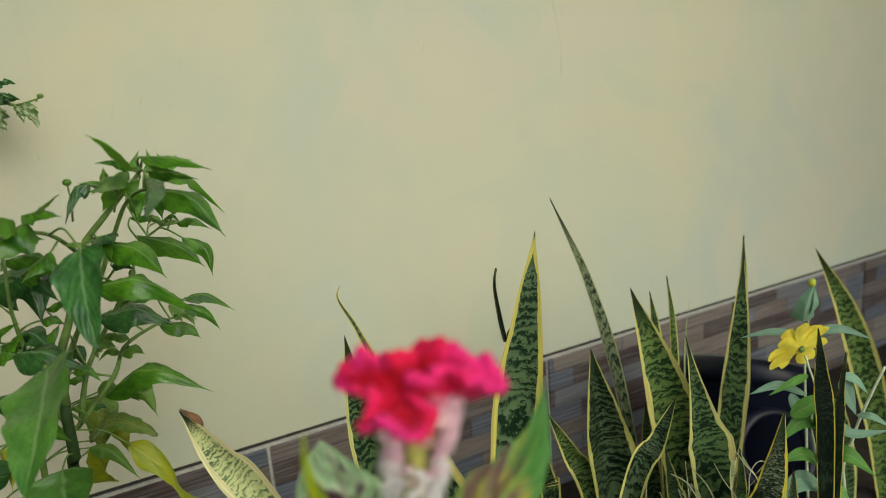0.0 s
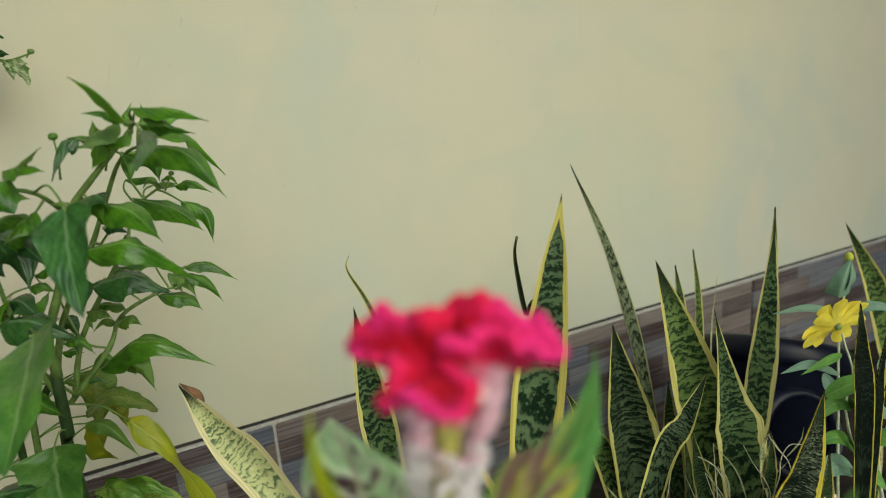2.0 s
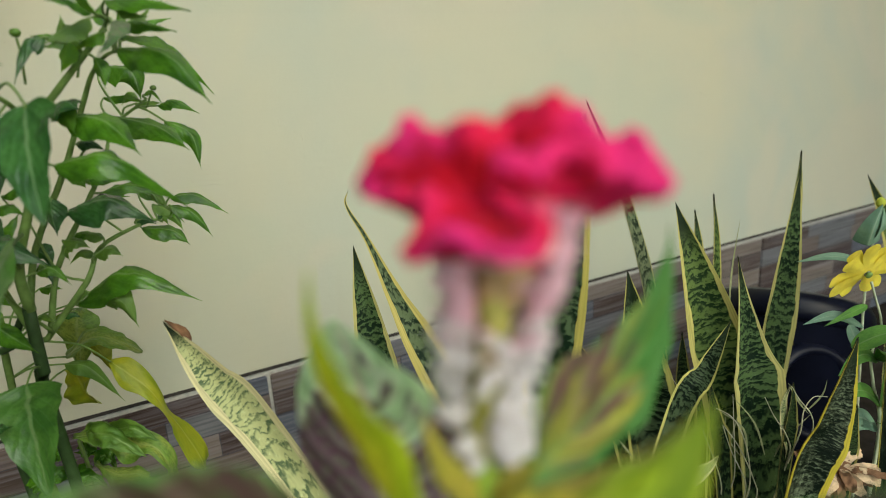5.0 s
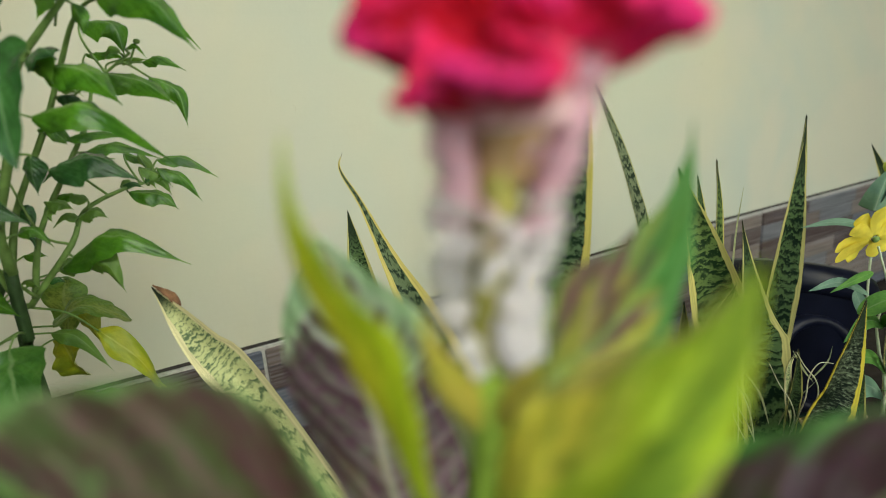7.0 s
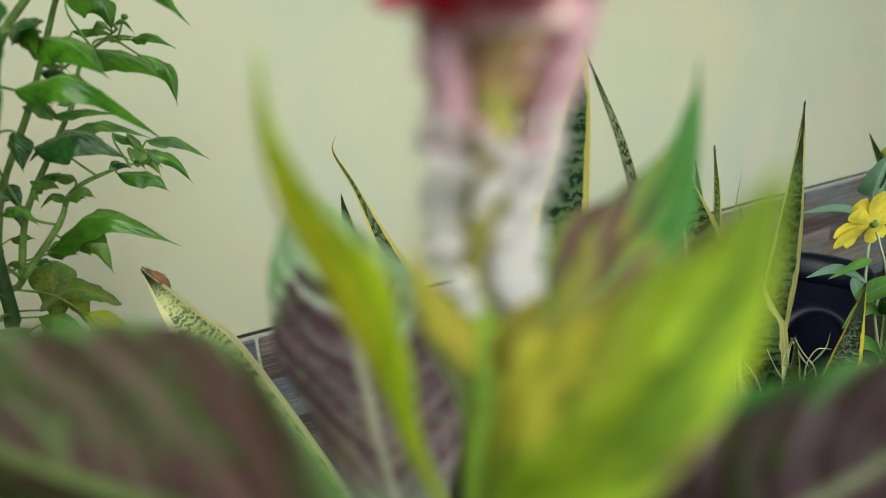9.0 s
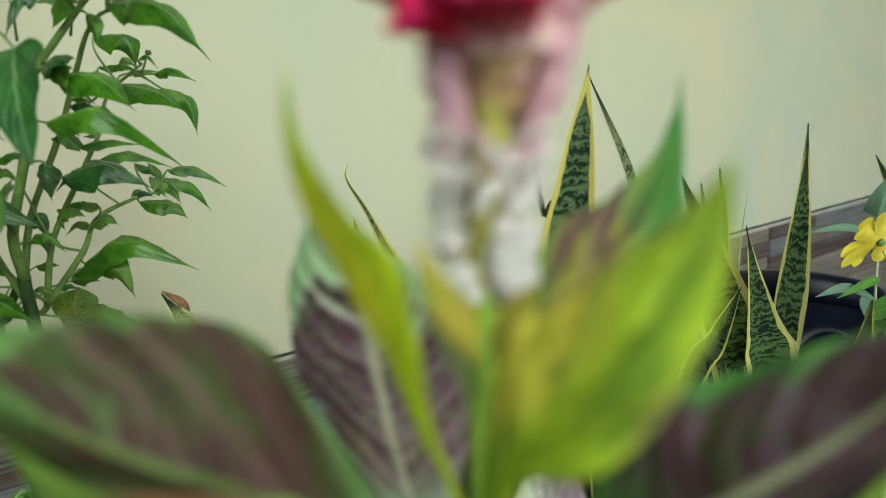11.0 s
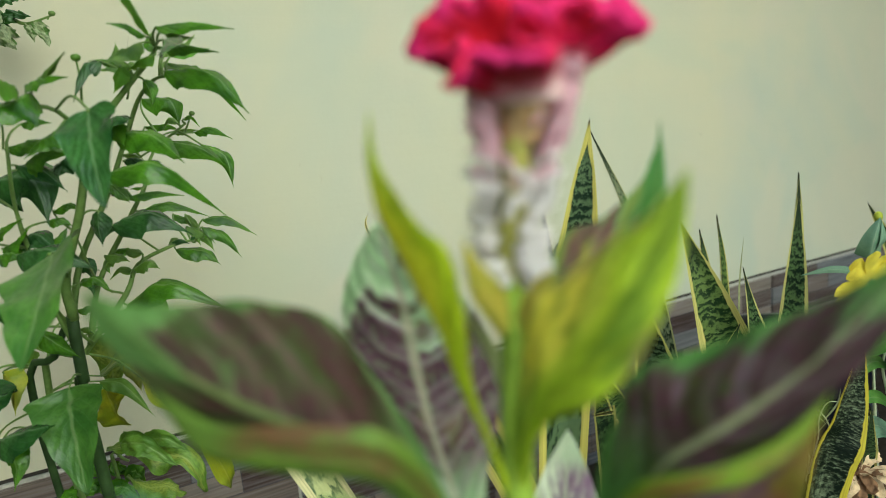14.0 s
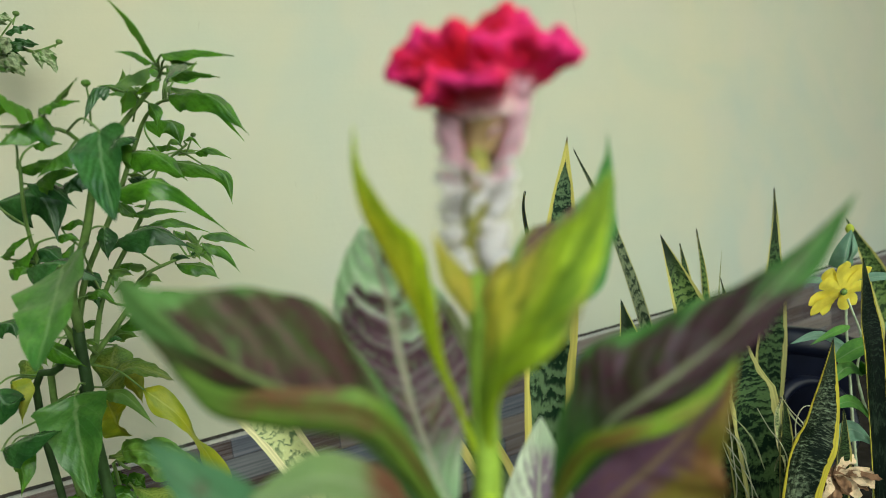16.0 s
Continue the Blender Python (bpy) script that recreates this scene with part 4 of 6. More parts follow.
stem(chili, [(-0.32, 0.53, -0.02), (-0.367, 0.510, 0.390), (-0.327, 0.505, 0.434), (-0.291, 0.510, 0.475), (-0.288, 0.530, 0.494), (-0.273, 0.560, 0.502), (-0.257, 0.580, 0.504)], 0.0042, 0.0014)
stem(chili, [(-0.323, 0.490, 0.464), (-0.316, 0.500, 0.503), (-0.287, 0.505, 0.555), (-0.265, 0.505, 0.597), (-0.251, 0.500, 0.618), (-0.233, 0.490, 0.629), (-0.214, 0.480, 0.629)], 0.0036, 0.0012)
stem(chili, [(-0.323, 0.505, 0.439), (-0.311, 0.510, 0.484), (-0.283, 0.515, 0.529), (-0.266, 0.520, 0.557), (-0.261, 0.530, 0.580), (-0.233, 0.530, 0.599)], 0.0032, 0.0012)
stem(chili, [(-0.272, 0.465, 0.588), (-0.269, 0.430, 0.609), (-0.287, 0.420, 0.614), (-0.299, 0.410, 0.615)], 0.0022, 0.0012)
stem(chili, [(-0.325, 0.490, 0.442), (-0.328, 0.470, 0.501), (-0.321, 0.450, 0.552), (-0.311, 0.440, 0.594)], 0.003, 0.0014)
stem(chili, [(-0.285, 0.505, 0.551), (-0.263, 0.500, 0.573), (-0.241, 0.500, 0.585)], 0.0014, 0.0008)
stem(chili, [(-0.291, 0.510, 0.475), (-0.304, 0.500, 0.487), (-0.310, 0.490, 0.529)], 0.0014, 0.001)
stem(chili, [(-0.318, 0.500, 0.441), (-0.324, 0.480, 0.469), (-0.316, 0.450, 0.500)], 0.0018, 0.001)


def chili_leaf(pts, width, material=M_CHILI, kind="drawn", **kw):
    kw.setdefault("fold", -0.30)
    kw.setdefault("cup", -0.30)
    kw.setdefault("wave", 0.10)
    kw.setdefault("face", (0.1, -0.55, 0.9))
    kw.setdefault("crinkle", 0.18)
    base, way = Vector(pts[0]), (Vector(pts[1]) - Vector(pts[0])).normalized()
    root = min(WOOD, key=lambda q: (q - base).length + 0.5 * max(0.0, q.z - base.z))
    gap = (root - base).length
    if 0.003 < gap < 0.07:
        part("leaf_stalk", tube([root, root.lerp(base, 0.55) - way * 0.12 * gap + Vector((0, 0, 0.05 * gap)), base, base + way * 0.002], [0.0009, 0.0006], 6), M_STEM, chili)
    return leaf(chili, material, pts, width, kind, **kw)


def chili_loft(mid, left, right, material, label=""):
    base, way = Vector(mid[0]), (Vector(mid[1]) - Vector(mid[0])).normalized()
    root = min(WOOD, key=lambda q: (q - base).length)
    gap = (root - base).length
    part("leaf_stalk", tube([root, root.lerp(base, 0.55) + Vector((0, 0, 0.10 * gap)), base, base + way * 0.002], [0.0010, 0.0006], 6), M_STEM, chili)
    return part("leaf", loft(mid, left, right, dome=0.06, wave=0.08, seed=len(WOOD) % 7, thick=0.0003), material, chili, label)


FRONT = (0.05, -1, 0.25)
chili_leaf([(-0.225, 0.385, 0.605), (-0.214, 0.362, 0.581), (-0.203, 0.345, 0.554)], 0.037, M_CHILI_BLUE, "delta", face=FRONT, fold=0.22, crinkle=0.10, cup=0.05)
stem(chili, [(-0.270, 0.462, 0.593), (-0.245, 0.420, 0.602), (-0.224, 0.383, 0.604)], 0.0016, 0.0012)
chili_leaf([(-0.272, 0.405, 0.526), (-0.252, 0.356, 0.509), (-0.241, 0.316, 0.484)], 0.060, M_CHILI_BROAD, "delta", face=FRONT, fold=0.22, crinkle=0.10, cup=0.05)
stem(chili, [(-0.308, 0.470, 0.500), (-0.292, 0.440, 0.516), (-0.274, 0.403, 0.526)], 0.0018, 0.0014)
chili_leaf([(-0.3108, 0.4520, 0.4250), (-0.3046, 0.4385, 0.4009), (-0.2950, 0.4250, 0.3580)], 0.062, M_CHILI_BROAD, "delta", face=FRONT, fold=0.2, crinkle=0.12, cup=0.05)
chili_leaf([(-0.2053, 0.43, 0.6475), (-0.1992, 0.395, 0.6631), (-0.2008, 0.37, 0.6728)], 0.0107, M_CHILI_THIN, face=(0.3, -1, 0.5))
chili_leaf([(-0.2263, 0.49, 0.6438), (-0.2264, 0.5, 0.6492), (-0.2317, 0.51, 0.6599)], 0.0079)
chili_leaf([(-0.2237, 0.49, 0.6444), (-0.2178, 0.5, 0.6486), (-0.2243, 0.51, 0.6567)], 0.0072, M_CHILI_PALE)
chili_leaf([(-0.2196, 0.49, 0.6432), (-0.2102, 0.5, 0.6473), (-0.1982, 0.51, 0.6485)], 0.0111)
chili_leaf([(-0.2093, 0.45, 0.6554), (-0.1807, 0.435, 0.6533), (-0.1509, 0.42, 0.6445)], 0.0146)
chili_leaf([(-0.2038, 0.45, 0.6538), (-0.1911, 0.44, 0.6474), (-0.1802, 0.435, 0.6445)], 0.0091, M_CHILI_PALE)
chili_leaf([(-0.2245, 0.49, 0.6394), (-0.2117, 0.53, 0.6346), (-0.1957, 0.56, 0.5978)], 0.0234)
chili_leaf([(-0.2149, 0.465, 0.6306), (-0.1805, 0.45, 0.6254), (-0.1537, 0.437, 0.5965)], 0.027)
chili_leaf([(-0.1927, 0.42, 0.6423), (-0.1755, 0.38, 0.6344), (-0.1659, 0.347, 0.6232)], 0.0169, M_CHILI_BLUE, face=FRONT)
chili_leaf([(-0.2778, 0.56, 0.6223), (-0.2529, 0.555, 0.6187), (-0.2457, 0.55, 0.5965)], 0.026)
chili_leaf([(-0.2784, 0.56, 0.6002), (-0.2609, 0.56, 0.6004), (-0.2507, 0.56, 0.5952)], 0.0104)
chili_leaf([(-0.2563, 0.56, 0.5948), (-0.246, 0.56, 0.5958), (-0.2353, 0.56, 0.5939)], 0.0096, M_CHILI_PALE)
chili_leaf([(-0.2392, 0.56, 0.5925), (-0.226, 0.56, 0.5951), (-0.2088, 0.56, 0.5846)], 0.0135)
chili_leaf([(-0.3028, 0.52, 0.506), (-0.2918, 0.52, 0.5082), (-0.2793, 0.52, 0.5041)], 0.0121)
chili_leaf([(-0.2681, 0.585, 0.5251), (-0.2615, 0.585, 0.517), (-0.2568, 0.585, 0.5094)], 0.0087, M_CHILI_PALE)
chili_leaf([(-0.2788, 0.585, 0.5259), (-0.2689, 0.585, 0.5205), (-0.2609, 0.585, 0.5147)], 0.0087)
chili_leaf([(-0.2556, 0.46, 0.6012), (-0.2483, 0.455, 0.5941), (-0.2415, 0.45, 0.5844)], 0.0143, M_CHILI_THIN, face=FRONT)
chili_leaf([(-0.2348, 0.465, 0.6337), (-0.2413, 0.46, 0.6421), (-0.2412, 0.46, 0.6508)], 0.0088, M_CHILI_PALE)
chili_leaf([(-0.2412, 0.465, 0.6342), (-0.2489, 0.46, 0.6401), (-0.2583, 0.455, 0.6399)], 0.0101)
chili_leaf([(-0.2373, 0.465, 0.6356), (-0.2449, 0.46, 0.6357), (-0.2548, 0.455, 0.6333)], 0.0101, M_CHILI_PALE)
chili_leaf([(-0.2497, 0.455, 0.6389), (-0.2604, 0.45, 0.6352), (-0.2637, 0.44, 0.6141)], 0.0179, M_CHILI_BLUE, face=(-0.4, -0.8, 0.6))
chili_leaf([(-0.2712, 0.43, 0.5978), (-0.278, 0.42, 0.5913), (-0.282, 0.41, 0.5818)], 0.0226, face=(-0.3, -0.7, 0.7))
chili_leaf([(-0.2566, 0.455, 0.5986), (-0.2408, 0.445, 0.6036), (-0.2314, 0.44, 0.5981)], 0.0209, M_CHILI_BLUE)
chili_leaf([(-0.2545, 0.465, 0.5949), (-0.2256, 0.455, 0.5903), (-0.2, 0.44, 0.5706)], 0.0275)
chili_leaf([(-0.2599, 0.53, 0.5888), (-0.22, 0.51, 0.5812), (-0.1922, 0.49, 0.5662)], 0.0223)
chili_leaf([(-0.2277, 0.54, 0.5828), (-0.2101, 0.54, 0.5715), (-0.206, 0.538, 0.5464)], 0.0164)
chili_leaf([(-0.2525, 0.44, 0.5683), (-0.2143, 0.435, 0.5713), (-0.1884, 0.47, 0.5308)], 0.0273)
chili_leaf([(-0.2821, 0.49, 0.5308), (-0.2522, 0.49, 0.5371), (-0.2272, 0.5, 0.5175)], 0.0328, M_CHILI_BLUE)
chili_leaf([(-0.2518, 0.58, 0.5196), (-0.2338, 0.588, 0.5184), (-0.2108, 0.593, 0.5003)], 0.0149)
chili_leaf([(-0.2534, 0.58, 0.5132), (-0.2375, 0.586, 0.504), (-0.226, 0.59, 0.4822)], 0.0142)
chili_leaf([(-0.2768, 0.575, 0.4969), (-0.2542, 0.58, 0.4919), (-0.2418, 0.58, 0.4791)], 0.019)
chili_leaf([(-0.2642, 0.575, 0.5155), (-0.2528, 0.58, 0.5071), (-0.2449, 0.58, 0.4905)], 0.0142, M_CHILI_PALE)
chili_leaf([(-0.3052, 0.56, 0.5233), (-0.2906, 0.56, 0.5275), (-0.276, 0.565, 0.5248)], 0.0109)
chili_leaf([(-0.3015, 0.51, 0.4579), (-0.2562, 0.5, 0.483), (-0.2091, 0.509, 0.4552)], 0.0299, crinkle=0.3)
chili_leaf([(-0.2853, 0.505, 0.465), (-0.2652, 0.5, 0.4637), (-0.2546, 0.5, 0.4407)], 0.0219, M_CHILI_PALE, face=FRONT, crinkle=0.35)
chili_leaf([(-0.3019, 0.51, 0.5062), (-0.2917, 0.51, 0.505), (-0.2833, 0.51, 0.4998)], 0.0125, M_CHILI_PALE)
chili_leaf([(-0.2957, 0.51, 0.5037), (-0.3024, 0.51, 0.4983), (-0.3, 0.51, 0.4912)], 0.0087, M_CHILI_PALE, face=FRONT)
chili_leaf([(-0.2815, 0.51, 0.4937), (-0.2702, 0.51, 0.4989), (-0.261, 0.51, 0.4921)], 0.0145, M_CHILI_PALE)
chili_leaf([(-0.2197, 0.47, 0.6442), (-0.2242, 0.47, 0.6512), (-0.221, 0.475, 0.6594)], 0.0082)
chili_leaf([(-0.2123, 0.47, 0.6445), (-0.204, 0.475, 0.6475), (-0.1967, 0.48, 0.6539)], 0.0087, M_CHILI_PALE)
chili_leaf([(-0.2103, 0.46, 0.6444), (-0.1931, 0.455, 0.6432), (-0.1716, 0.45, 0.6368)], 0.0143)
chili_leaf([(-0.2152, 0.455, 0.6397), (-0.2229, 0.45, 0.6369), (-0.2312, 0.45, 0.6305)], 0.0133, M_CHILI_THIN)
chili_leaf([(-0.2295, 0.465, 0.6268), (-0.2238, 0.46, 0.6181), (-0.2239, 0.46, 0.6083)], 0.0104, face=FRONT)
chili_leaf([(-0.2589, 0.45, 0.5982), (-0.2599, 0.44, 0.6012), (-0.2621, 0.43, 0.601)], 0.0124, M_CHILI_PALE)
chili_leaf([(-0.2597, 0.48, 0.5754), (-0.2509, 0.48, 0.5763), (-0.2416, 0.48, 0.5705)], 0.0106, M_CHILI_BLUE)
chili_leaf([(-0.2779, 0.52, 0.5036), (-0.2877, 0.52, 0.5075), (-0.2976, 0.52, 0.5062)], 0.0104, M_CHILI_PALE)
chili_leaf([(-0.3596, 0.48, 0.5677), (-0.3205, 0.47, 0.5696), (-0.3102, 0.465, 0.535)], 0.0431, M_CHILI_BLUE, face=(0.1, -0.8, 0.6))
chili_leaf([(-0.3154, 0.48, 0.5449), (-0.304, 0.48, 0.5492), (-0.2954, 0.48, 0.5442)], 0.0112)
chili_leaf([(-0.325, 0.47, 0.52), (-0.3116, 0.47, 0.5261), (-0.3032, 0.475, 0.5347)], 0.0154)
chili_leaf([(-0.3267, 0.45, 0.5206), (-0.2974, 0.44, 0.5235), (-0.2691, 0.445, 0.5058)], 0.0305, M_CHILI_BLUE)
chili_leaf([(-0.3057, 0.48, 0.4922), (-0.2944, 0.48, 0.4949), (-0.2834, 0.48, 0.4819)], 0.0114)
chili_leaf([(-0.3427, 0.46, 0.5242), (-0.3289, 0.455, 0.5291), (-0.3136, 0.45, 0.5387)], 0.0167)
chili_leaf([(-0.3428, 0.455, 0.5199), (-0.3297, 0.45, 0.522), (-0.3225, 0.45, 0.5167)], 0.0181)
chili_leaf([(-0.2791, 0.41, 0.6231), (-0.2821, 0.4, 0.6273), (-0.286, 0.39, 0.6349)], 0.0299, M_CHILI_THIN)
chili_leaf([(-0.2767, 0.42, 0.6199), (-0.2825, 0.4, 0.6115), (-0.2907, 0.39, 0.6013)], 0.0321)
chili_leaf([(-0.2754, 0.42, 0.6233), (-0.2594, 0.41, 0.6298), (-0.2401, 0.4, 0.638)], 0.0097, M_CHILI_PALE)
chili_leaf([(-0.2788, 0.42, 0.6243), (-0.2606, 0.41, 0.627), (-0.2412, 0.4, 0.6242)], 0.0148)
chili_leaf([(-0.3064, 0.45, 0.6045), (-0.2959, 0.45, 0.6061), (-0.2862, 0.45, 0.6033)], 0.0114)
chili_leaf([(-0.3187, 0.45, 0.5902), (-0.2959, 0.445, 0.5936), (-0.2782, 0.44, 0.589)], 0.0175)
chili_leaf([(-0.3118, 0.45, 0.5764), (-0.2918, 0.445, 0.5864), (-0.2685, 0.44, 0.5828)], 0.0262)
chili_leaf([(-0.2796, 0.46, 0.5839), (-0.2892, 0.455, 0.5773), (-0.2952, 0.45, 0.5678)], 0.0215, M_CHILI_BLUE)
chili_leaf([(-0.3153, 0.45, 0.5791), (-0.2956, 0.445, 0.5747), (-0.2778, 0.44, 0.5592)], 0.0163, M_CHILI_BLUE)
chili_leaf([(-0.3151, 0.47, 0.5393), (-0.3057, 0.47, 0.5401), (-0.2967, 0.47, 0.5342)], 0.0119)
chili_leaf([(-0.3497, 0.46, 0.5291), (-0.3362, 0.455, 0.5384), (-0.3172, 0.45, 0.5442)], 0.0146)
chili_leaf([(-0.3396, 0.47, 0.5257), (-0.321, 0.465, 0.5317), (-0.3047, 0.46, 0.5183)], 0.0266, M_CHILI_BLUE)
chili_leaf([(-0.3168, 0.5, 0.5032), (-0.3103, 0.5, 0.499), (-0.3069, 0.5, 0.4877)], 0.014, M_CHILI_BLUE, face=FRONT)
chili_leaf([(-0.2811, 0.475, 0.543), (-0.2825, 0.475, 0.5305), (-0.2821, 0.475, 0.5178)], 0.0163, M_CHILI_BLUE, face=FRONT)
chili_leaf([(-0.2402, 0.46, 0.636), (-0.2407, 0.455, 0.6273), (-0.2453, 0.455, 0.6186)], 0.0122, M_CHILI_THIN, face=FRONT)
chili_leaf([(-0.2122, 0.44, 0.6489), (-0.2184, 0.43, 0.6547), (-0.2253, 0.42, 0.6545)], 0.0115)
chili_leaf([(-0.2194, 0.45, 0.6472), (-0.2292, 0.44, 0.6416), (-0.2367, 0.43, 0.6337)], 0.0188, M_CHILI_PALE)
chili_leaf([(-0.3373, 0.47, 0.4619), (-0.3222, 0.465, 0.453), (-0.3033, 0.46, 0.4428)], 0.0163)
chili_leaf([(-0.3762, 0.48, 0.4307), (-0.3685, 0.475, 0.421), (-0.3668, 0.47, 0.3993)], 0.0207, M_CHILI_YELLOW, face=FRONT)
chili_leaf([(-0.363, 0.44, 0.3933), (-0.3346, 0.43, 0.4036), (-0.3063, 0.425, 0.4096)], 0.0308, M_CHILI_BLUE)
chili_leaf([(-0.3669, 0.45, 0.387), (-0.3549, 0.445, 0.3752), (-0.3562, 0.44, 0.3559)], 0.0201, face=FRONT)
chili_leaf([(-0.3752, 0.46, 0.4319), (-0.3636, 0.455, 0.4209), (-0.3461, 0.45, 0.4288)], 0.0283, M_CHILI_BLUE)
chili_leaf([(-0.3524, 0.49, 0.4817), (-0.3422, 0.49, 0.4743), (-0.3333, 0.49, 0.4645)], 0.0157)
chili_leaf([(-0.3645, 0.46, 0.4806), (-0.3492, 0.455, 0.4809), (-0.3437, 0.45, 0.471)], 0.0204, M_CHILI_BLUE)
chili_leaf([(-0.2621, 0.47, 0.5988), (-0.2512, 0.46, 0.5991), (-0.2449, 0.46, 0.594)], 0.0185, M_CHILI_BLUE)
chili_leaf([(-0.277, 0.49, 0.5606), (-0.2686, 0.49, 0.5513), (-0.2652, 0.49, 0.5458)], 0.0092)
chili_leaf([(-0.2722, 0.5, 0.5489), (-0.2547, 0.505, 0.5509), (-0.2335, 0.51, 0.546)], 0.0107)
chili_leaf([(-0.273, 0.52, 0.5369), (-0.2548, 0.53, 0.5398), (-0.2288, 0.54, 0.5256)], 0.0139)

chili_loft([(-0.3149, 0.5550, 0.3902), (-0.3025, 0.5550, 0.3793), (-0.2875, 0.5550, 0.3631), (-0.2747, 0.5550, 0.3392), (-0.2665, 0.5550, 0.3235), (-0.2564, 0.5550, 0.2991), (-0.2527, 0.5550, 0.2829)],
           [(-0.3132, 0.5500, 0.3908), (-0.3076, 0.5492, 0.3698), (-0.2904, 0.5483, 0.3601), (-0.2733, 0.5475, 0.3417), (-0.2686, 0.5467, 0.3204), (-0.2608, 0.5458, 0.2961), (-0.2487, 0.5450, 0.2884)],
           [(-0.3164, 0.5600, 0.3901), (-0.2994, 0.5608, 0.3896), (-0.2846, 0.5617, 0.3683), (-0.2763, 0.5625, 0.3368), (-0.2652, 0.5633, 0.3256), (-0.2518, 0.5642, 0.3020), (-0.2566, 0.5650, 0.2777)], M_CHILI_YELLOW, "yellowing leaf with a twisted hanging tip")
chili_loft([(-0.3585, 0.6000, 0.4219), (-0.3629, 0.5967, 0.4043), (-0.3619, 0.5933, 0.3857), (-0.3642, 0.5900, 0.3675)],
           [(-0.3627, 0.6050, 0.4199), (-0.3844, 0.6000, 0.4129), (-0.3760, 0.5950, 0.3916), (-0.3644, 0.5900, 0.3677)],
           [(-0.3655, 0.6150, 0.4178), (-0.3470, 0.6067, 0.4088), (-0.3503, 0.5983, 0.3881), (-0.3634, 0.5900, 0.3674)], M_CHILI_OLD)
chili_loft([(-0.3546, 0.5620, 0.3933), (-0.3314, 0.5620, 0.4087), (-0.3104, 0.5620, 0.4057), (-0.2895, 0.5620, 0.3946)],
           [(-0.3608, 0.5720, 0.3917), (-0.3369, 0.5720, 0.4132), (-0.3143, 0.5720, 0.4105), (-0.2942, 0.5720, 0.3914)],
           [(-0.3481, 0.5520, 0.3954), (-0.3257, 0.5520, 0.4062), (-0.3063, 0.5520, 0.4024), (-0.2847, 0.5520, 0.3977)], M_CHILI_OLD)
chili_leaf([(-0.3470, 0.5460, 0.3941), (-0.3268, 0.5460, 0.3892), (-0.3039, 0.5460, 0.3574)], 0.0165, M_CHILI_PALE)
chili_leaf([(-0.3467, 0.5750, 0.4355), (-0.3353, 0.5750, 0.4382), (-0.3211, 0.5750, 0.4333)], 0.0170, M_CHILI_PALE, face=FRONT)
chili_loft([(-0.3680, 0.5870, 0.3730), (-0.3645, 0.5870, 0.3569), (-0.3593, 0.5870, 0.3431), (-0.3500, 0.5870, 0.3349)],
           [(-0.3765, 0.5900, 0.3698), (-0.3801, 0.5900, 0.3542), (-0.3818, 0.5900, 0.3361), (-0.3520, 0.5900, 0.3334)],
           [(-0.3566, 0.5800, 0.3736), (-0.3477, 0.5800, 0.3676), (-0.3568, 0.5800, 0.3514), (-0.3457, 0.5800, 0.3381)], M_CHILI_YELLOW)
chili_leaf([(-0.3454, 0.5850, 0.3953), (-0.3385, 0.5850, 0.3843), (-0.3333, 0.5850, 0.3662)], 0.020, M_CHILI_YELLOW, face=FRONT)
chili_leaf([(-0.4306, 0.5850, 0.4282), (-0.4229, 0.5850, 0.4224), (-0.4158, 0.5850, 0.4103)], 0.016, M_CHILI_PALE)
chili_leaf([(-0.4458, 0.6000, 0.4141), (-0.4497, 0.6000, 0.4012), (-0.4539, 0.6000, 0.3870)], 0.026, M_CHILI_OLD, face=FRONT)
chili_leaf([(-0.3690, 0.5700, 0.4512), (-0.3590, 0.5700, 0.4528), (-0.3492, 0.5700, 0.4502)], 0.011, M_CHILI)

# small young leaves round the forks
rnd = random.Random(5)
NODES = [(-0.285, 0.500, 0.552), (-0.283, 0.515, 0.529), (-0.312, 0.505, 0.486), (-0.289, 0.530, 0.489), (-0.270, 0.505, 0.581),
         (-0.272, 0.565, 0.503), (-0.263, 0.575, 0.504), (-0.267, 0.520, 0.555), (-0.315, 0.505, 0.446), (-0.236, 0.530, 0.598), (-0.252, 0.580, 0.506)]
for i in range(26):
    b = Vector(NODES[i % len(NODES)]) + Vector((rnd.uniform(-1, 1), rnd.uniform(-1, 1), rnd.uniform(-1, 1))) * 0.004
    a = rnd.uniform(0, 6.283)
    ln = rnd.uniform(0.009, 0.021)
    d = Vector((math.cos(a), 0.6 * math.sin(a), 0))
    mid_ = b + d * ln * 0.5 + Vector((0, 0, ln * rnd.uniform(0.05, 0.3)))
    tip_ = b + d * ln + Vector((0, 0, -ln * rnd.uniform(-0.1, 0.6)))
    chili_leaf([b, mid_, tip_], ln * rnd.uniform(0.34, 0.48), rnd.choice((M_CHILI, M_CHILI, M_CHILI_PALE, M_CHILI_BLUE)), k=10, m=4)


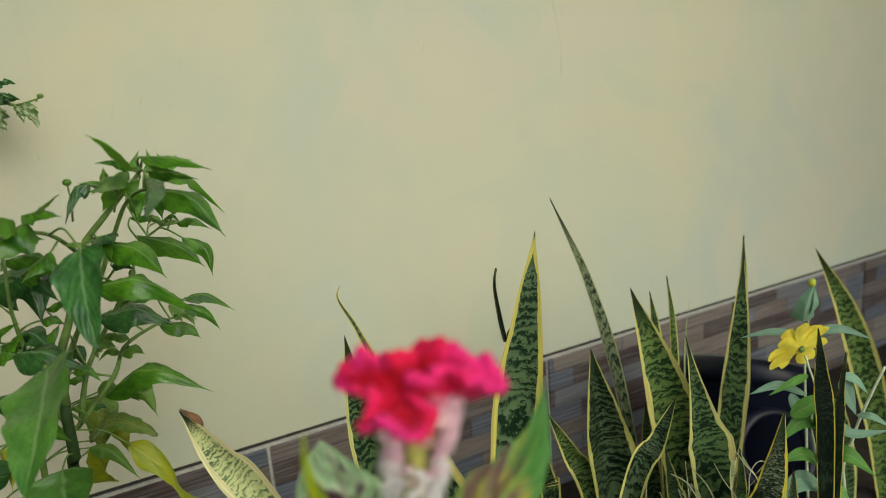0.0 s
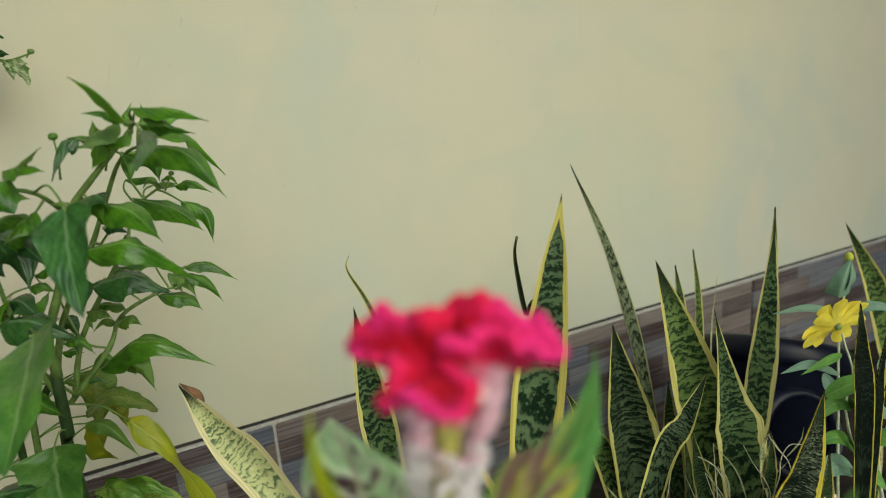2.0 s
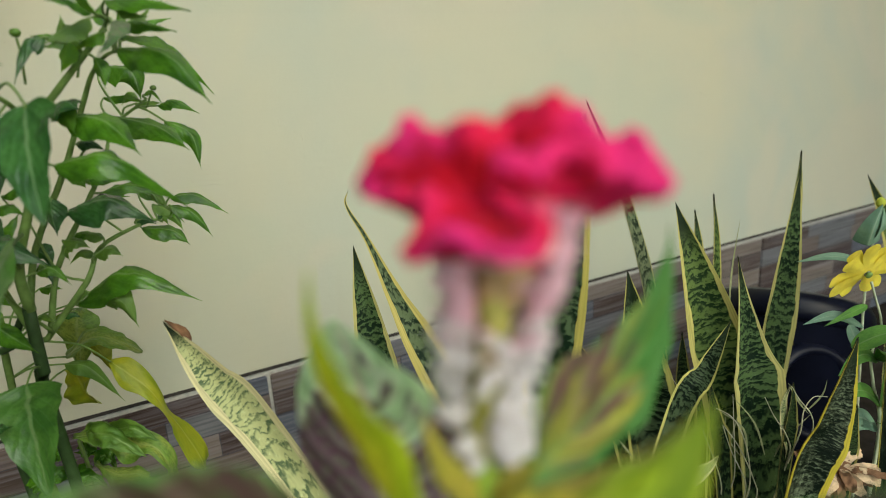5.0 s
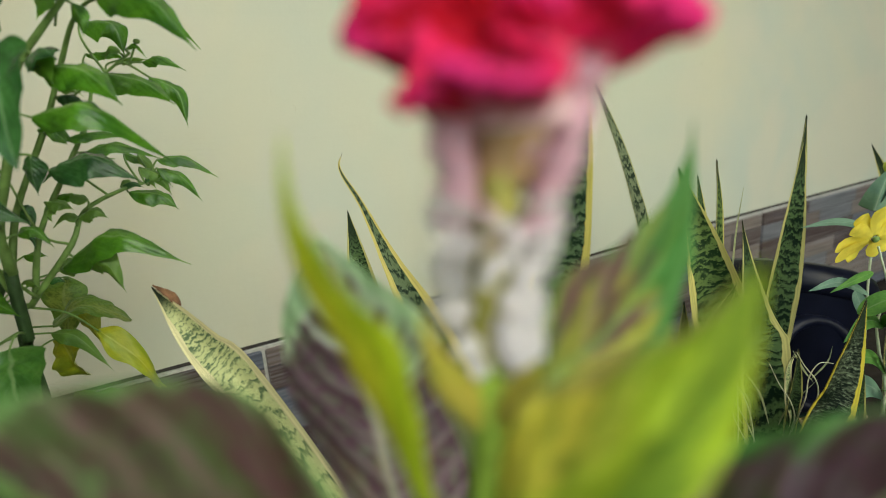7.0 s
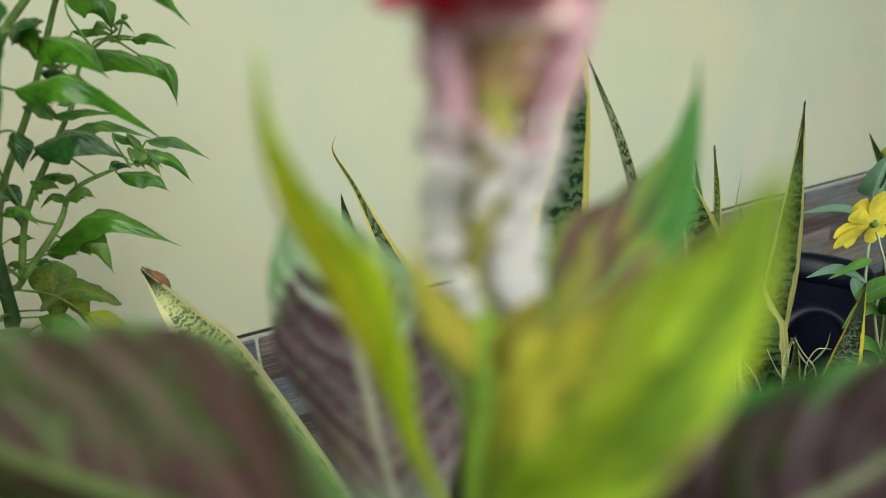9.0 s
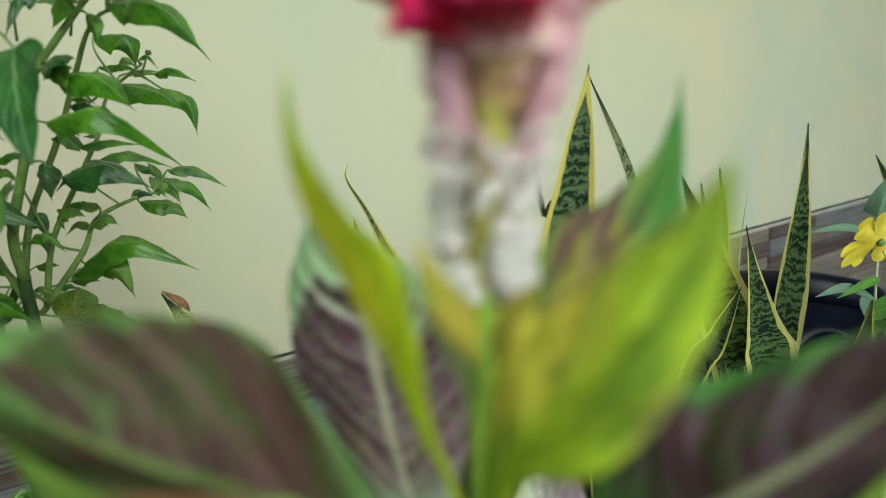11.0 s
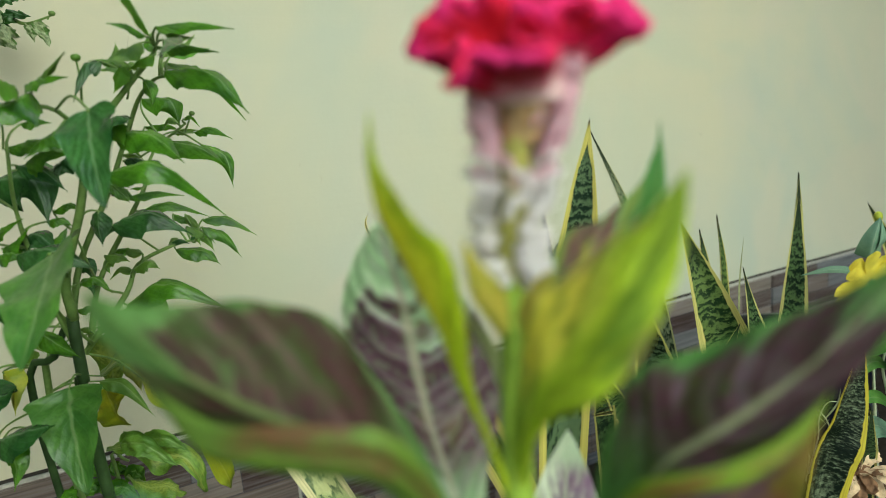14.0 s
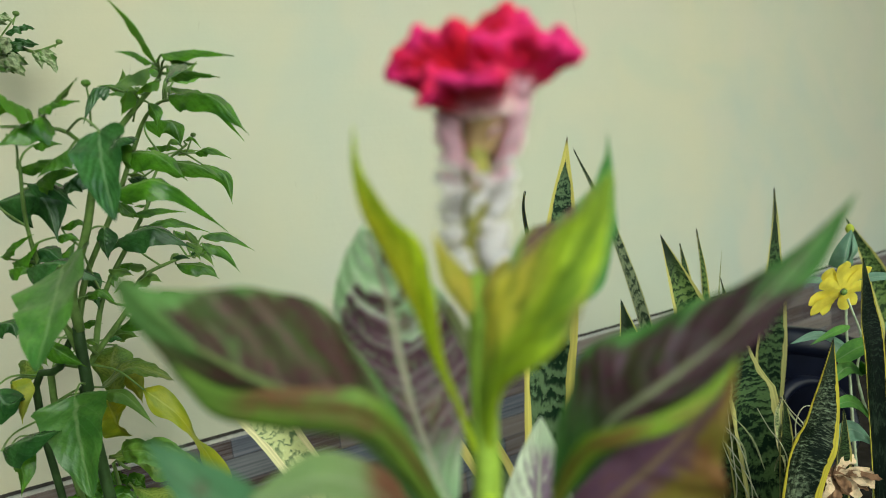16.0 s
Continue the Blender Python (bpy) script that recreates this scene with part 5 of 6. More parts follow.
def bud(parent, at, foot, r, name="bud", material=M_STEM):
    b = Vector(at)
    part("bud_stalk", tube([foot, (Vector(foot) + b) / 2 + Vector((0.001, 0, 0.002)), b], [0.0008, 0.0006], 6), M_STEM, parent)
    bm = bmesh.new()
    bmesh.ops.create_uvsphere(bm, u_segments=10, v_segments=8, radius=r)
    bmesh.ops.scale(bm, vec=(1, 1, 0.8), verts=bm.verts)
    for v_ in bm.verts:
        v_.co *= 1 + 0.08 * math.sin(5 * math.atan2(v_.co.y, v_.co.x))
    bmesh.ops.translate(bm, vec=b, verts=bm.verts)
    part(name, bm, material, parent)


bud(chili, (-0.263, 0.450, 0.642), (-0.267, 0.455, 0.614), 0.0029, "bud", M_CHILI_PALE)
bud(chili, (-0.238, 0.470, 0.637), (-0.247, 0.475, 0.616), 0.0025)
bud(chili, (-0.227, 0.530, 0.606), (-0.234, 0.530, 0.593), 0.0022)
bud(chili, (-0.298, 0.420, 0.609), (-0.300, 0.420, 0.589), 0.0025, "bud", M_CHILI_PALE)

# a second chili plant, of which a twig hangs before the wall
twig = thing("chili_plant", (-0.62, 0.60, 0), "chili plant twig with curled mottled leaves close to the wall", "chili plant")
stem(twig, [(-0.62, 0.60, -0.02), (-0.60, 0.60, 0.35), (-0.52, 0.62, 0.66), (-0.449, 0.660, 0.712), (-0.421, 0.660, 0.708), (-0.393, 0.660, 0.714)], 0.006, 0.001)
stem(twig, [(-0.473, 0.660, 0.703), (-0.445, 0.655, 0.727), (-0.429, 0.655, 0.742)], 0.0014, 0.0008)
for p0, p1, p2, w in (((-0.444, 0.660, 0.709), (-0.447, 0.650, 0.715), (-0.461, 0.645, 0.711), 0.020),
                      ((-0.413, 0.660, 0.709), (-0.404, 0.655, 0.699), (-0.397, 0.650, 0.684), 0.014),
                      ((-0.444, 0.660, 0.710), (-0.438, 0.650, 0.698), (-0.428, 0.650, 0.684), 0.020),
                      ((-0.443, 0.655, 0.726), (-0.425, 0.655, 0.731), (-0.413, 0.655, 0.728), 0.008),
                      ((-0.421, 0.660, 0.709), (-0.415, 0.655, 0.700), (-0.413, 0.655, 0.690), 0.010),
                      ((-0.449, 0.660, 0.709), (-0.430, 0.655, 0.717), (-0.412, 0.655, 0.713), 0.014),
                      ((-0.459, 0.655, 0.728), (-0.445, 0.655, 0.743), (-0.432, 0.655, 0.736), 0.012),
                      ((-0.461, 0.660, 0.708), (-0.448, 0.655, 0.699), (-0.439, 0.655, 0.689), 0.022)):
    leaf(twig, rnd.choice((M_TWIG_LEAF, M_TWIG_LEAF, M_CHILI_BLUE)), [p0, p1, p2], w, "lance", face=(0, -1, 0.4), crinkle=1.4, fold=-0.5, wave=0.5, k=30)
bud(twig, (-0.429, 0.655, 0.744), (-0.434, 0.655, 0.734), 0.003)
bud(twig, (-0.395, 0.660, 0.715), (-0.400, 0.660, 0.710), 0.003)

# low plant with crinkled leaves at the foot of the wall
low = thing("seedling", (-0.27, 0.53, 0), "low seedling with crinkled curled light green leaves", "seedling")
stem(low, [(-0.27, 0.53, -0.02), (-0.330, 0.520, 0.313), (-0.319, 0.520, 0.333)], 0.003, 0.0015)
for i in range(26):
    b = Vector((-0.333, 0.520, 0.324)) + Vector((rnd.uniform(-0.035, 0.035), rnd.uniform(-0.03, 0.03), rnd.uniform(-0.06, 0.02)))
    a = rnd.uniform(0, 6.283)
    d = Vector((math.cos(a), 0.7 * math.sin(a), 0.1)) * rnd.uniform(0.012, 0.024)
    leaf(low, rnd.choice((M_CHILI, M_CHILI_PALE, M_CHILI)), [b, b + d * 0.5 + Vector((0, 0, 0.004)), b + d + Vector((0, 0, -0.008))], 0.014, "lance", crinkle=1.0, fold=0.4, wave=0.3, k=12, m=6)
leaf(low, M_CHILI_PALE, [(-0.312, 0.500, 0.358), (-0.288, 0.490, 0.361), (-0.264, 0.490, 0.341)], 0.022, "lance", crinkle=0.7, face=FRONT)
leaf(low, M_CHILI_PALE, [(-0.302, 0.510, 0.352), (-0.277, 0.500, 0.360), (-0.258, 0.500, 0.348)], 0.016, "lance", crinkle=0.6)

# its largest leaves
part("leaf", loft([(-0.3274, 0.5060, 0.3510), (-0.3014, 0.5060, 0.3520), (-0.2816, 0.5060, 0.3437), (-0.2636, 0.5060, 0.3366), (-0.2534, 0.5060, 0.3083)],
     [(-0.3241, 0.5000, 0.3531), (-0.3008, 0.5000, 0.3451), (-0.2860, 0.5000, 0.3286), (-0.2674, 0.5000, 0.3365), (-0.2512, 0.5000, 0.3122)],
     [(-0.3307, 0.5120, 0.3485), (-0.3079, 0.5120, 0.3565), (-0.2859, 0.5120, 0.3581), (-0.2561, 0.5120, 0.3383), (-0.2555, 0.5120, 0.3050)], wave=0.22, dome=0.12, seed=3), M_CHILI_OLD, low, "crinkled light green leaf")
part("leaf", loft([(-0.3152, 0.5060, 0.3271), (-0.3000, 0.5060, 0.3163), (-0.2827, 0.5060, 0.3154), (-0.2700, 0.5060, 0.3072)],
     [(-0.3116, 0.5000, 0.3292), (-0.3008, 0.5000, 0.3083), (-0.2834, 0.5000, 0.3087), (-0.2670, 0.5000, 0.3105)],
     [(-0.3185, 0.5120, 0.3243), (-0.3003, 0.5120, 0.3183), (-0.2827, 0.5120, 0.3181), (-0.2728, 0.5120, 0.3039)], wave=0.22, dome=0.12, seed=3), M_CHILI_OLD, low, "crinkled light green leaf")

# ---- cockscomb ----
comb = thing("cockscomb", (-0.012, 0.18, 0), "cockscomb with a ruffled crimson crest, white lower florets and purple-green leaves", "flower")
part("stem", tube([(-0.012, 0.18, -0.02), (-0.0160, 0.18, 0.20), (-0.0215, 0.18, 0.38), (-0.0230, 0.18, 0.43), (-0.0233, 0.1800, 0.4527), (-0.0211, 0.1800, 0.4777), (-0.0195, 0.1800, 0.5119), (-0.0188, 0.1780, 0.5352), (-0.0182, 0.1780, 0.5478)], [0.0050, 0.0048, 0.0045, 0.0043, 0.0042, 0.0041, 0.0038, 0.0032, 0.0028], 14, 48, 0.12), M_CEL_STEM, comb)
part("flower_axis", tube([(-0.0186, 0.1780, 0.5384), (-0.0182, 0.1780, 0.5493), (-0.0161, 0.1780, 0.5690), (-0.0143, 0.1780, 0.5778), (-0.0122, 0.1780, 0.5878)], [0.0030, 0.0034, 0.0036, 0.0040, 0.0052], 14, 30, 0.35), M_OLIVE, comb)
AXIS = [Vector(q) for q in ((-0.0189, 0.1780, 0.5416), (-0.0172, 0.1780, 0.5600), (-0.0148, 0.1780, 0.5734), (-0.0126, 0.1780, 0.5885))]
axis_line = spline(AXIS, 60)
rf = random.Random(11)


def floret(size, length, taper=0.25):
    """A small papery floret: a pointed bud with pinched facets."""
    bm = bmesh.new()
    rings = []
    for h, w in ((0.0, 0.35), (0.3, 1.0), (0.65, 0.85), (1.0, taper)):
        rings.append([bm.verts.new((size * w * math.cos(1.0472 * q + h), size * w * math.sin(1.0472 * q + h), length * h)) for q in range(6)])
    for a, b in zip(rings, rings[1:]):
        for q in range(6):
            bm.faces.new((a[q], a[(q + 1) % 6], b[(q + 1) % 6], b[q]))
    bm.faces.new(rings[0][::-1])
    bm.faces.new(rings[-1])
    return bm


def put_floret(bm, at, d):
    bmesh.ops.transform(bm, matrix=Matrix.Translation(at) @ d.to_track_quat("Z", "Y").to_matrix().to_4x4(), verts=bm.verts)
    return bm


# thin papery bracts that stand off the axis, white below and pink above
rest = bmesh.new()
for i in range(470):
    v = rf.random() ** 0.65
    c = axis_line[int(v * 60)]
    a = rf.uniform(0, 6.283)
    front_ = -math.sin(a)
    if front_ > 0.55 + 0.10 * v and rf.random() < 0.93:
        continue
    if front_ < -0.45 and rf.random() < 0.55:
        continue
    if v < 0.10 and rf.random() < 0.6:
        continue
    r = 0.0026 + 0.0062 * v ** 1.6
    d = Vector((math.cos(a), math.sin(a), 0.10 + 0.55 * v)).normalized()
    bm = put_floret(floret(rf.uniform(0.0007, 0.00120), rf.uniform(0.0044, 0.0078) + 0.0006 * v, 0.5), c + Vector((d.x, d.y, 0)) * r, d)
    if v < 0.60:
        part("bract", bm, M_FLORET if v < 0.42 + 0.2 * rf.random() else M_PINK, comb)
    else:
        me_ = bpy.data.meshes.new("bract")
        bm.to_mesh(me_)
        bm.free()
        rest.from_mesh(me_)
        bpy.data.meshes.remove(me_)
for i in range(230):
    v = rf.uniform(0.60, 1.0)
    c = axis_line[int(v * 60)]
    a = rf.uniform(0, 6.283)
    if -math.sin(a) > 0.62 and v < 0.97:
        continue
    d = Vector((math.cos(a), math.sin(a), 0.05 + 0.4 * v)).normalized()
    bm = put_floret(floret(rf.uniform(0.0008, 0.0013), rf.uniform(0.0038, 0.0060), 0.5), c + Vector((d.x, d.y, 0)) * (0.0048 + 0.0050 * (v - 0.6) / 0.4), d)
    me_ = bpy.data.meshes.new("bract")
    bm.to_mesh(me_)
    bm.free()
    rest.from_mesh(me_)
    bpy.data.meshes.remove(me_)
tagged(part("bract_mass", rest, M_PINK, comb, "dense pink papery bracts under the crest"), kind="stuff")
# plump white florets, thickest low on one side
for i in range(46):
    v = 0.02 + 0.52 * (i / 46) ** 1.15
    c = axis_line[int(v * 60)]
    a = rf.choice((rf.uniform(-1.25, 0.25), rf.uniform(-1.9, -0.3), rf.uniform(2.7, 4.3)))
    d = Vector((math.cos(a), math.sin(a), 0.15)).normalized()
    size = rf.uniform(0.0015, 0.0022) * (1.1 - 0.5 * v)
    part("floret", put_floret(floret(size, size * 2.3, 0.45), c + Vector((d.x, d.y, 0)) * rf.uniform(0.0030, 0.0052), d), M_FLORET, comb)
part("neck", tube([(-0.0150, 0.1780, 0.5740), (-0.0140, 0.1775, 0.5790), (-0.0130, 0.1770, 0.5840), (-0.0124, 0.1765, 0.5890)], [0.0040, 0.0056, 0.0072, 0.0086], 18, 16, 0.3), M_NECK, comb)


# the crest's edge, a ribbon that wanders in folds: millimetres from the head's middle
RIM = [(-25, -1, -2), (-19, -5, -3), (-13.5, -9, -2.5), (-16, -11, -8), (-18, -12, -10.5), (-13, -16, -8.5), (-9, -19, -6), (-5, -23, -8), (-1, -25, -7.5),
       (3, -23, -7.5), (4, -18, -6), (-2, -10, -2), (-1, -13, 4), (3, -12, 3), (8, -10, 5), (14, -12, 3.5), (20, -12, 0.5), (24.5, -10, -2.5), (25, -8, 1.5), (21, -5, 5),
       (15, -5, 5), (12.5, -6, 9), (8.5, -7.5, 12), (4.5, -6, 11), (2, -3, 10.5), (-2, -3, 8), (-5, -6, 8.5), (-8, -8, 10), (-11, -5, 6.5), (-15.6, -4, 9), (-20, -2, 6.5), (-24, -1, 2)]


def crest():
    """The ruffled head: a funnel of two walls that meet in a thick wandering edge round a deep hollow. Its UV runs round it, and
    from the foot (0) over the edge (0.5) into the hollow (1)."""
    c = Vector((-0.0129, 0.1780, 0.5960))
    nt, nv, nr = 360, 20, 6
    loop = [Vector((0.92 * x, y, 0.94 * z)) for x, y, z in RIM]
    dense = spline(loop[-2:] + loop + loop[:2], (len(loop) + 3) * 24)
    dense = dense[2 * 24:(len(loop) + 2) * 24]
    total = len(dense)
    rim = []
    for i in range(nt):
        f = i / nt * total
        p = dense[int(f) % total].lerp(dense[(int(f) + 1) % total], f % 1)
        q = p * 0.24
        p = p + Vector((noise.noise(q), noise.noise(q + Vector((9, 0, 0))), noise.noise(q + Vector((0, 9, 0))))) * 1.3
        p.z += 0.6 * math.sin(i * 0.33) + 0.5 * math.sin(i * 0.71 + 1)
        rim.append(p)
    bm = bmesh.new()
    layer = bm.loops.layers.uv.new("UVMap")
    grid, vv = [], []
    for j in range(2 * nv + nr + 1):
        row = []
        for i, p in enumerate(rim):
            t = -math.pi + 6.2832 * i / nt
            d = (rim[(i + 2) % nt] - rim[i - 2]).normalized()
            out = d.cross(Vector((0, 0, 1))).normalized()
            up = out.cross(d)
            rad = 1.7 + 0.4 * noise.noise(p * 0.3 + Vector((3, 3, 3)))
            foot = Vector((0.5 + 8.6 * math.cos(t), -1.5 + 7.4 * math.sin(t), -14))
            low_ = Vector((-3 + 2.5 * math.cos(t), -7 + 2 * math.sin(t), -4))
            if j < nv:
                s = j / nv
                e, u = s ** 1.55, s ** 0.8
                o = p + out * rad
                q = Vector((foot.x + (o.x - foot.x) * e, foot.y + (o.y - foot.y) * e, foot.z + (o.z - foot.z) * u))
                q += out * (1.5 * math.sin(i * 0.33 + 0.8) * s * s)
                k = 0.5 * s * 0.94
            elif j <= nv + nr:
                t2 = math.pi * (j - nv) / nr
                q = p + out * (rad * math.cos(t2)) + up * (rad * math.sin(t2))
                k = 0.47 + 0.06 * (j - nv) / nr
            else:
                s = (j - nv - nr) / nv
                e = (1 - s) ** 1.25
                o = p - out * rad
                q = Vector((low_.x + (o.x - low_.x) * e, low_.y + (o.y - low_.y) * e, low_.z + (o.z - low_.z) * max(0.0, 1 - s ** 0.75)))
                k = 0.53 + 0.47 * s
            w = q * 0.5
            q = q + Vector((noise.noise(w), noise.noise(w + Vector((5, 0, 0))), noise.noise(w + Vector((0, 5, 0))))) * 0.75
            row.append(bm.verts.new(c + q * 0.001))
            if i == 0:
                vv.append(k)
        grid.append(row)
    for j in range(len(grid) - 1):
        for i in range(nt):
            q = [(j, i), (j, i + 1), (j + 1, i + 1), (j + 1, i)]
            face_ = bm.faces.new([grid[x][y % nt] for x, y in q])
            for lp, (x, y) in zip(face_.loops, q):
                lp[layer].uv = (y / nt, vv[x])
    bm.faces.new(grid[0][::-1])
    for lp in bm.faces.new(grid[-1]).loops:
        lp[layer].uv = (0.5, 1.0)
    return bm


part("crest", crest(), M_CREST, comb, "crimson velvety ruffled crest")


def cel_leaf(material, pts, width, kind="lance", label="", **kw):
    kw.setdefault("wave", 0.10)
    kw.setdefault("fold", 0.2)
    kw.setdefault("k", 26)
    kw.setdefault("m", 10)
    return leaf(comb, material, pts, width, kind, "leaf", label, **kw)


part("leaf", loft([(-0.0225, 0.178, 0.4858), (-0.027, 0.176, 0.5041), (-0.0315, 0.174, 0.5183), (-0.0348, 0.171, 0.5352), (-0.038, 0.17, 0.5471), (-0.0432, 0.17, 0.5587), (-0.0474, 0.171, 0.5721), (-0.0469, 0.172, 0.5838)],
     [(-0.0234, 0.178, 0.4855), (-0.0279, 0.176, 0.5038), (-0.0327, 0.175, 0.5177), (-0.0371, 0.173, 0.5341), (-0.0419, 0.173, 0.5461), (-0.047, 0.173, 0.5587), (-0.0487, 0.172, 0.5722), (-0.0469, 0.172, 0.5838)],
     [(-0.0215, 0.178, 0.4861), (-0.0261, 0.176, 0.5043), (-0.0298, 0.173, 0.52), (-0.0303, 0.167, 0.5402), (-0.0324, 0.166, 0.5516), (-0.0395, 0.167, 0.5608), (-0.0458, 0.17, 0.572), (-0.0469, 0.172, 0.5838)], wave=0.06, dome=0.08, seed=1), M_CEL_YOUNG, comb, "narrow lime green leaf with a long drawn-out tip")
part("leaf", loft([(-0.0215, 0.1755, 0.4723), (-0.0206, 0.177, 0.4896), (-0.0184, 0.17, 0.5057), (-0.0152, 0.163, 0.5205), (-0.0086, 0.155, 0.5338), (-0.0007, 0.149, 0.5453), (0.0068, 0.148, 0.5551), (0.0129, 0.15, 0.5675)],
     [(-0.0235, 0.177, 0.4716), (-0.0221, 0.178, 0.4909), (-0.0189, 0.172, 0.521), (-0.0159, 0.168, 0.5372), (-0.0103, 0.163, 0.545), (-0.0022, 0.157, 0.5522), (0.006, 0.152, 0.5597), (0.0129, 0.15, 0.5675)],
     [(-0.0195, 0.1755, 0.4722), (-0.0187, 0.177, 0.4894), (-0.0151, 0.162, 0.5133), (-0.0062, 0.148, 0.524), (0.0014, 0.143, 0.5354), (0.0063, 0.143, 0.5445), (0.0102, 0.145, 0.5551), (0.0129, 0.15, 0.5675)], wave=0.05, dome=0.1, seed=2), M_CEL_GOLD, comb, "broad lime green leaf with a yellowing margin")
part("leaf", loft([(-0.0132, 0.184, 0.5271), (-0.0042, 0.195, 0.5291), (0.0072, 0.205, 0.5329), (0.0187, 0.212, 0.5429), (0.0268, 0.216, 0.5582), (0.0279, 0.216, 0.5756)],
     [(-0.0141, 0.184, 0.5287), (-0.0049, 0.196, 0.547), (0.0059, 0.205, 0.5499), (0.017, 0.21, 0.5555), (0.0253, 0.214, 0.5656), (0.0279, 0.216, 0.5756)],
     [(-0.0122, 0.184, 0.5256), (0.0116, 0.206, 0.5203), (0.0238, 0.214, 0.528), (0.0289, 0.217, 0.5429), (0.0294, 0.217, 0.5592), (0.0279, 0.216, 0.5756)], wave=0.04, dome=0.06, seed=3), M_CEL_TWO, comb, "green leaf with a bronze base")
part("leaf", loft([(-0.0212, 0.176, 0.5295), (-0.0256, 0.172, 0.5402), (-0.0281, 0.171, 0.5482), (-0.0293, 0.172, 0.5542)],
     [(-0.0223, 0.177, 0.529), (-0.0278, 0.173, 0.5394), (-0.0293, 0.172, 0.5482), (-0.0293, 0.172, 0.5542)],
     [(-0.0199, 0.176, 0.53), (-0.021, 0.171, 0.5415), (-0.0257, 0.17, 0.5482), (-0.0293, 0.172, 0.5542)]), M_CEL_AMBER, comb, "amber bract at the foot of the florets")
part("leaf", loft([(-0.0189, 0.177, 0.5283), (-0.016, 0.173, 0.536), (-0.0129, 0.17, 0.5417), (-0.0098, 0.168, 0.5463)],
     [(-0.0195, 0.178, 0.528), (-0.0176, 0.174, 0.5367), (-0.0137, 0.171, 0.5439), (-0.0098, 0.168, 0.5463)],
     [(-0.018, 0.177, 0.5277), (-0.0143, 0.172, 0.5353), (-0.0113, 0.168, 0.5412), (-0.0098, 0.168, 0.5463)]), M_CEL_AMBER, comb)
part("leaf", loft([(-0.0211, 0.184, 0.4879), (-0.0207, 0.19, 0.5013), (-0.0219, 0.194, 0.5125), (-0.0261, 0.196, 0.5226), (-0.0318, 0.196, 0.532)],
     [(-0.0221, 0.184, 0.4877), (-0.022, 0.191, 0.5007), (-0.0237, 0.195, 0.5116), (-0.0276, 0.197, 0.5221), (-0.0318, 0.196, 0.532)],
     [(-0.0201, 0.184, 0.4882), (-0.0193, 0.189, 0.5019), (-0.0201, 0.193, 0.5135), (-0.0245, 0.195, 0.5235), (-0.0318, 0.196, 0.532)]), M_CEL_CREAM, comb, "pale cream edged narrow leaf behind the stem")
left_leaf = part("leaf", loft([(-0.0358, 0.176, 0.4742), (-0.0482, 0.17, 0.4963), (-0.0613, 0.166, 0.5105), (-0.0754, 0.164, 0.5188), (-0.0868, 0.162, 0.5273), (-0.0968, 0.16, 0.537), (-0.1055, 0.154, 0.5533)],
     [(-0.0391, 0.176, 0.4736), (-0.056, 0.165, 0.5026), (-0.0765, 0.162, 0.512), (-0.0943, 0.163, 0.5185), (-0.1009, 0.162, 0.5301), (-0.106, 0.158, 0.5427), (-0.1055, 0.154, 0.5533)],
     [(-0.0333, 0.177, 0.4742), (-0.0490, 0.184, 0.5102), (-0.0640, 0.186, 0.5332), (-0.0781, 0.177, 0.5425), (-0.09, 0.17, 0.5448), (-0.1003, 0.162, 0.5475), (-0.1055, 0.154, 0.5533)], wave=0.05, dome=-0.05, seed=4), M_CEL_PURPLE, comb, "broad purple leaf with a green tip and border")
part("rolled_margin", loft([(-0.0349, 0.174, 0.4744), (-0.0434, 0.158, 0.5032), (-0.05, 0.152, 0.5138), (-0.0591, 0.151, 0.5162), (-0.0715, 0.152, 0.5176), (-0.0848, 0.155, 0.5191), (-0.0985, 0.161, 0.5287)],
     [(-0.0374, 0.174, 0.4738), (-0.0462, 0.16, 0.4986), (-0.0514, 0.156, 0.5059), (-0.0605, 0.154, 0.5092), (-0.0746, 0.155, 0.5115), (-0.0893, 0.158, 0.5153), (-0.0985, 0.161, 0.5287)],
     [(-0.0329, 0.174, 0.4751), (-0.0409, 0.158, 0.5067), (-0.0475, 0.153, 0.5187), (-0.0573, 0.152, 0.5214), (-0.0698, 0.153, 0.5221), (-0.0833, 0.156, 0.5218), (-0.0985, 0.161, 0.5287)], dome=0.25, seed=5), M_CEL_ROLL_DARK, left_leaf, "olive green rolled leaf margin")
right_leaf = part("leaf", loft([(-0.0018, 0.176, 0.4747), (0.0119, 0.167, 0.4987), (0.0223, 0.163, 0.508), (0.033, 0.162, 0.5157), (0.0443, 0.163, 0.524), (0.0601, 0.166, 0.5372), (0.0804, 0.172, 0.5542)],
     [(-0.0031, 0.178, 0.4754), (0.0041, 0.186, 0.5006), (0.0132, 0.186, 0.515), (0.0328, 0.18, 0.5238), (0.0477, 0.174, 0.5318), (0.0622, 0.17, 0.5403), (0.0804, 0.172, 0.5542)],
     [(0.0003, 0.175, 0.4733), (0.0126, 0.162, 0.4939), (0.029, 0.156, 0.5036), (0.0407, 0.155, 0.5167), (0.0518, 0.158, 0.5261), (0.0667, 0.164, 0.5376), (0.0804, 0.172, 0.5542)], wave=0.05, dome=-0.05, seed=6), M_CEL_SHEEN, comb, "broad purple leaf with a green tip and border")
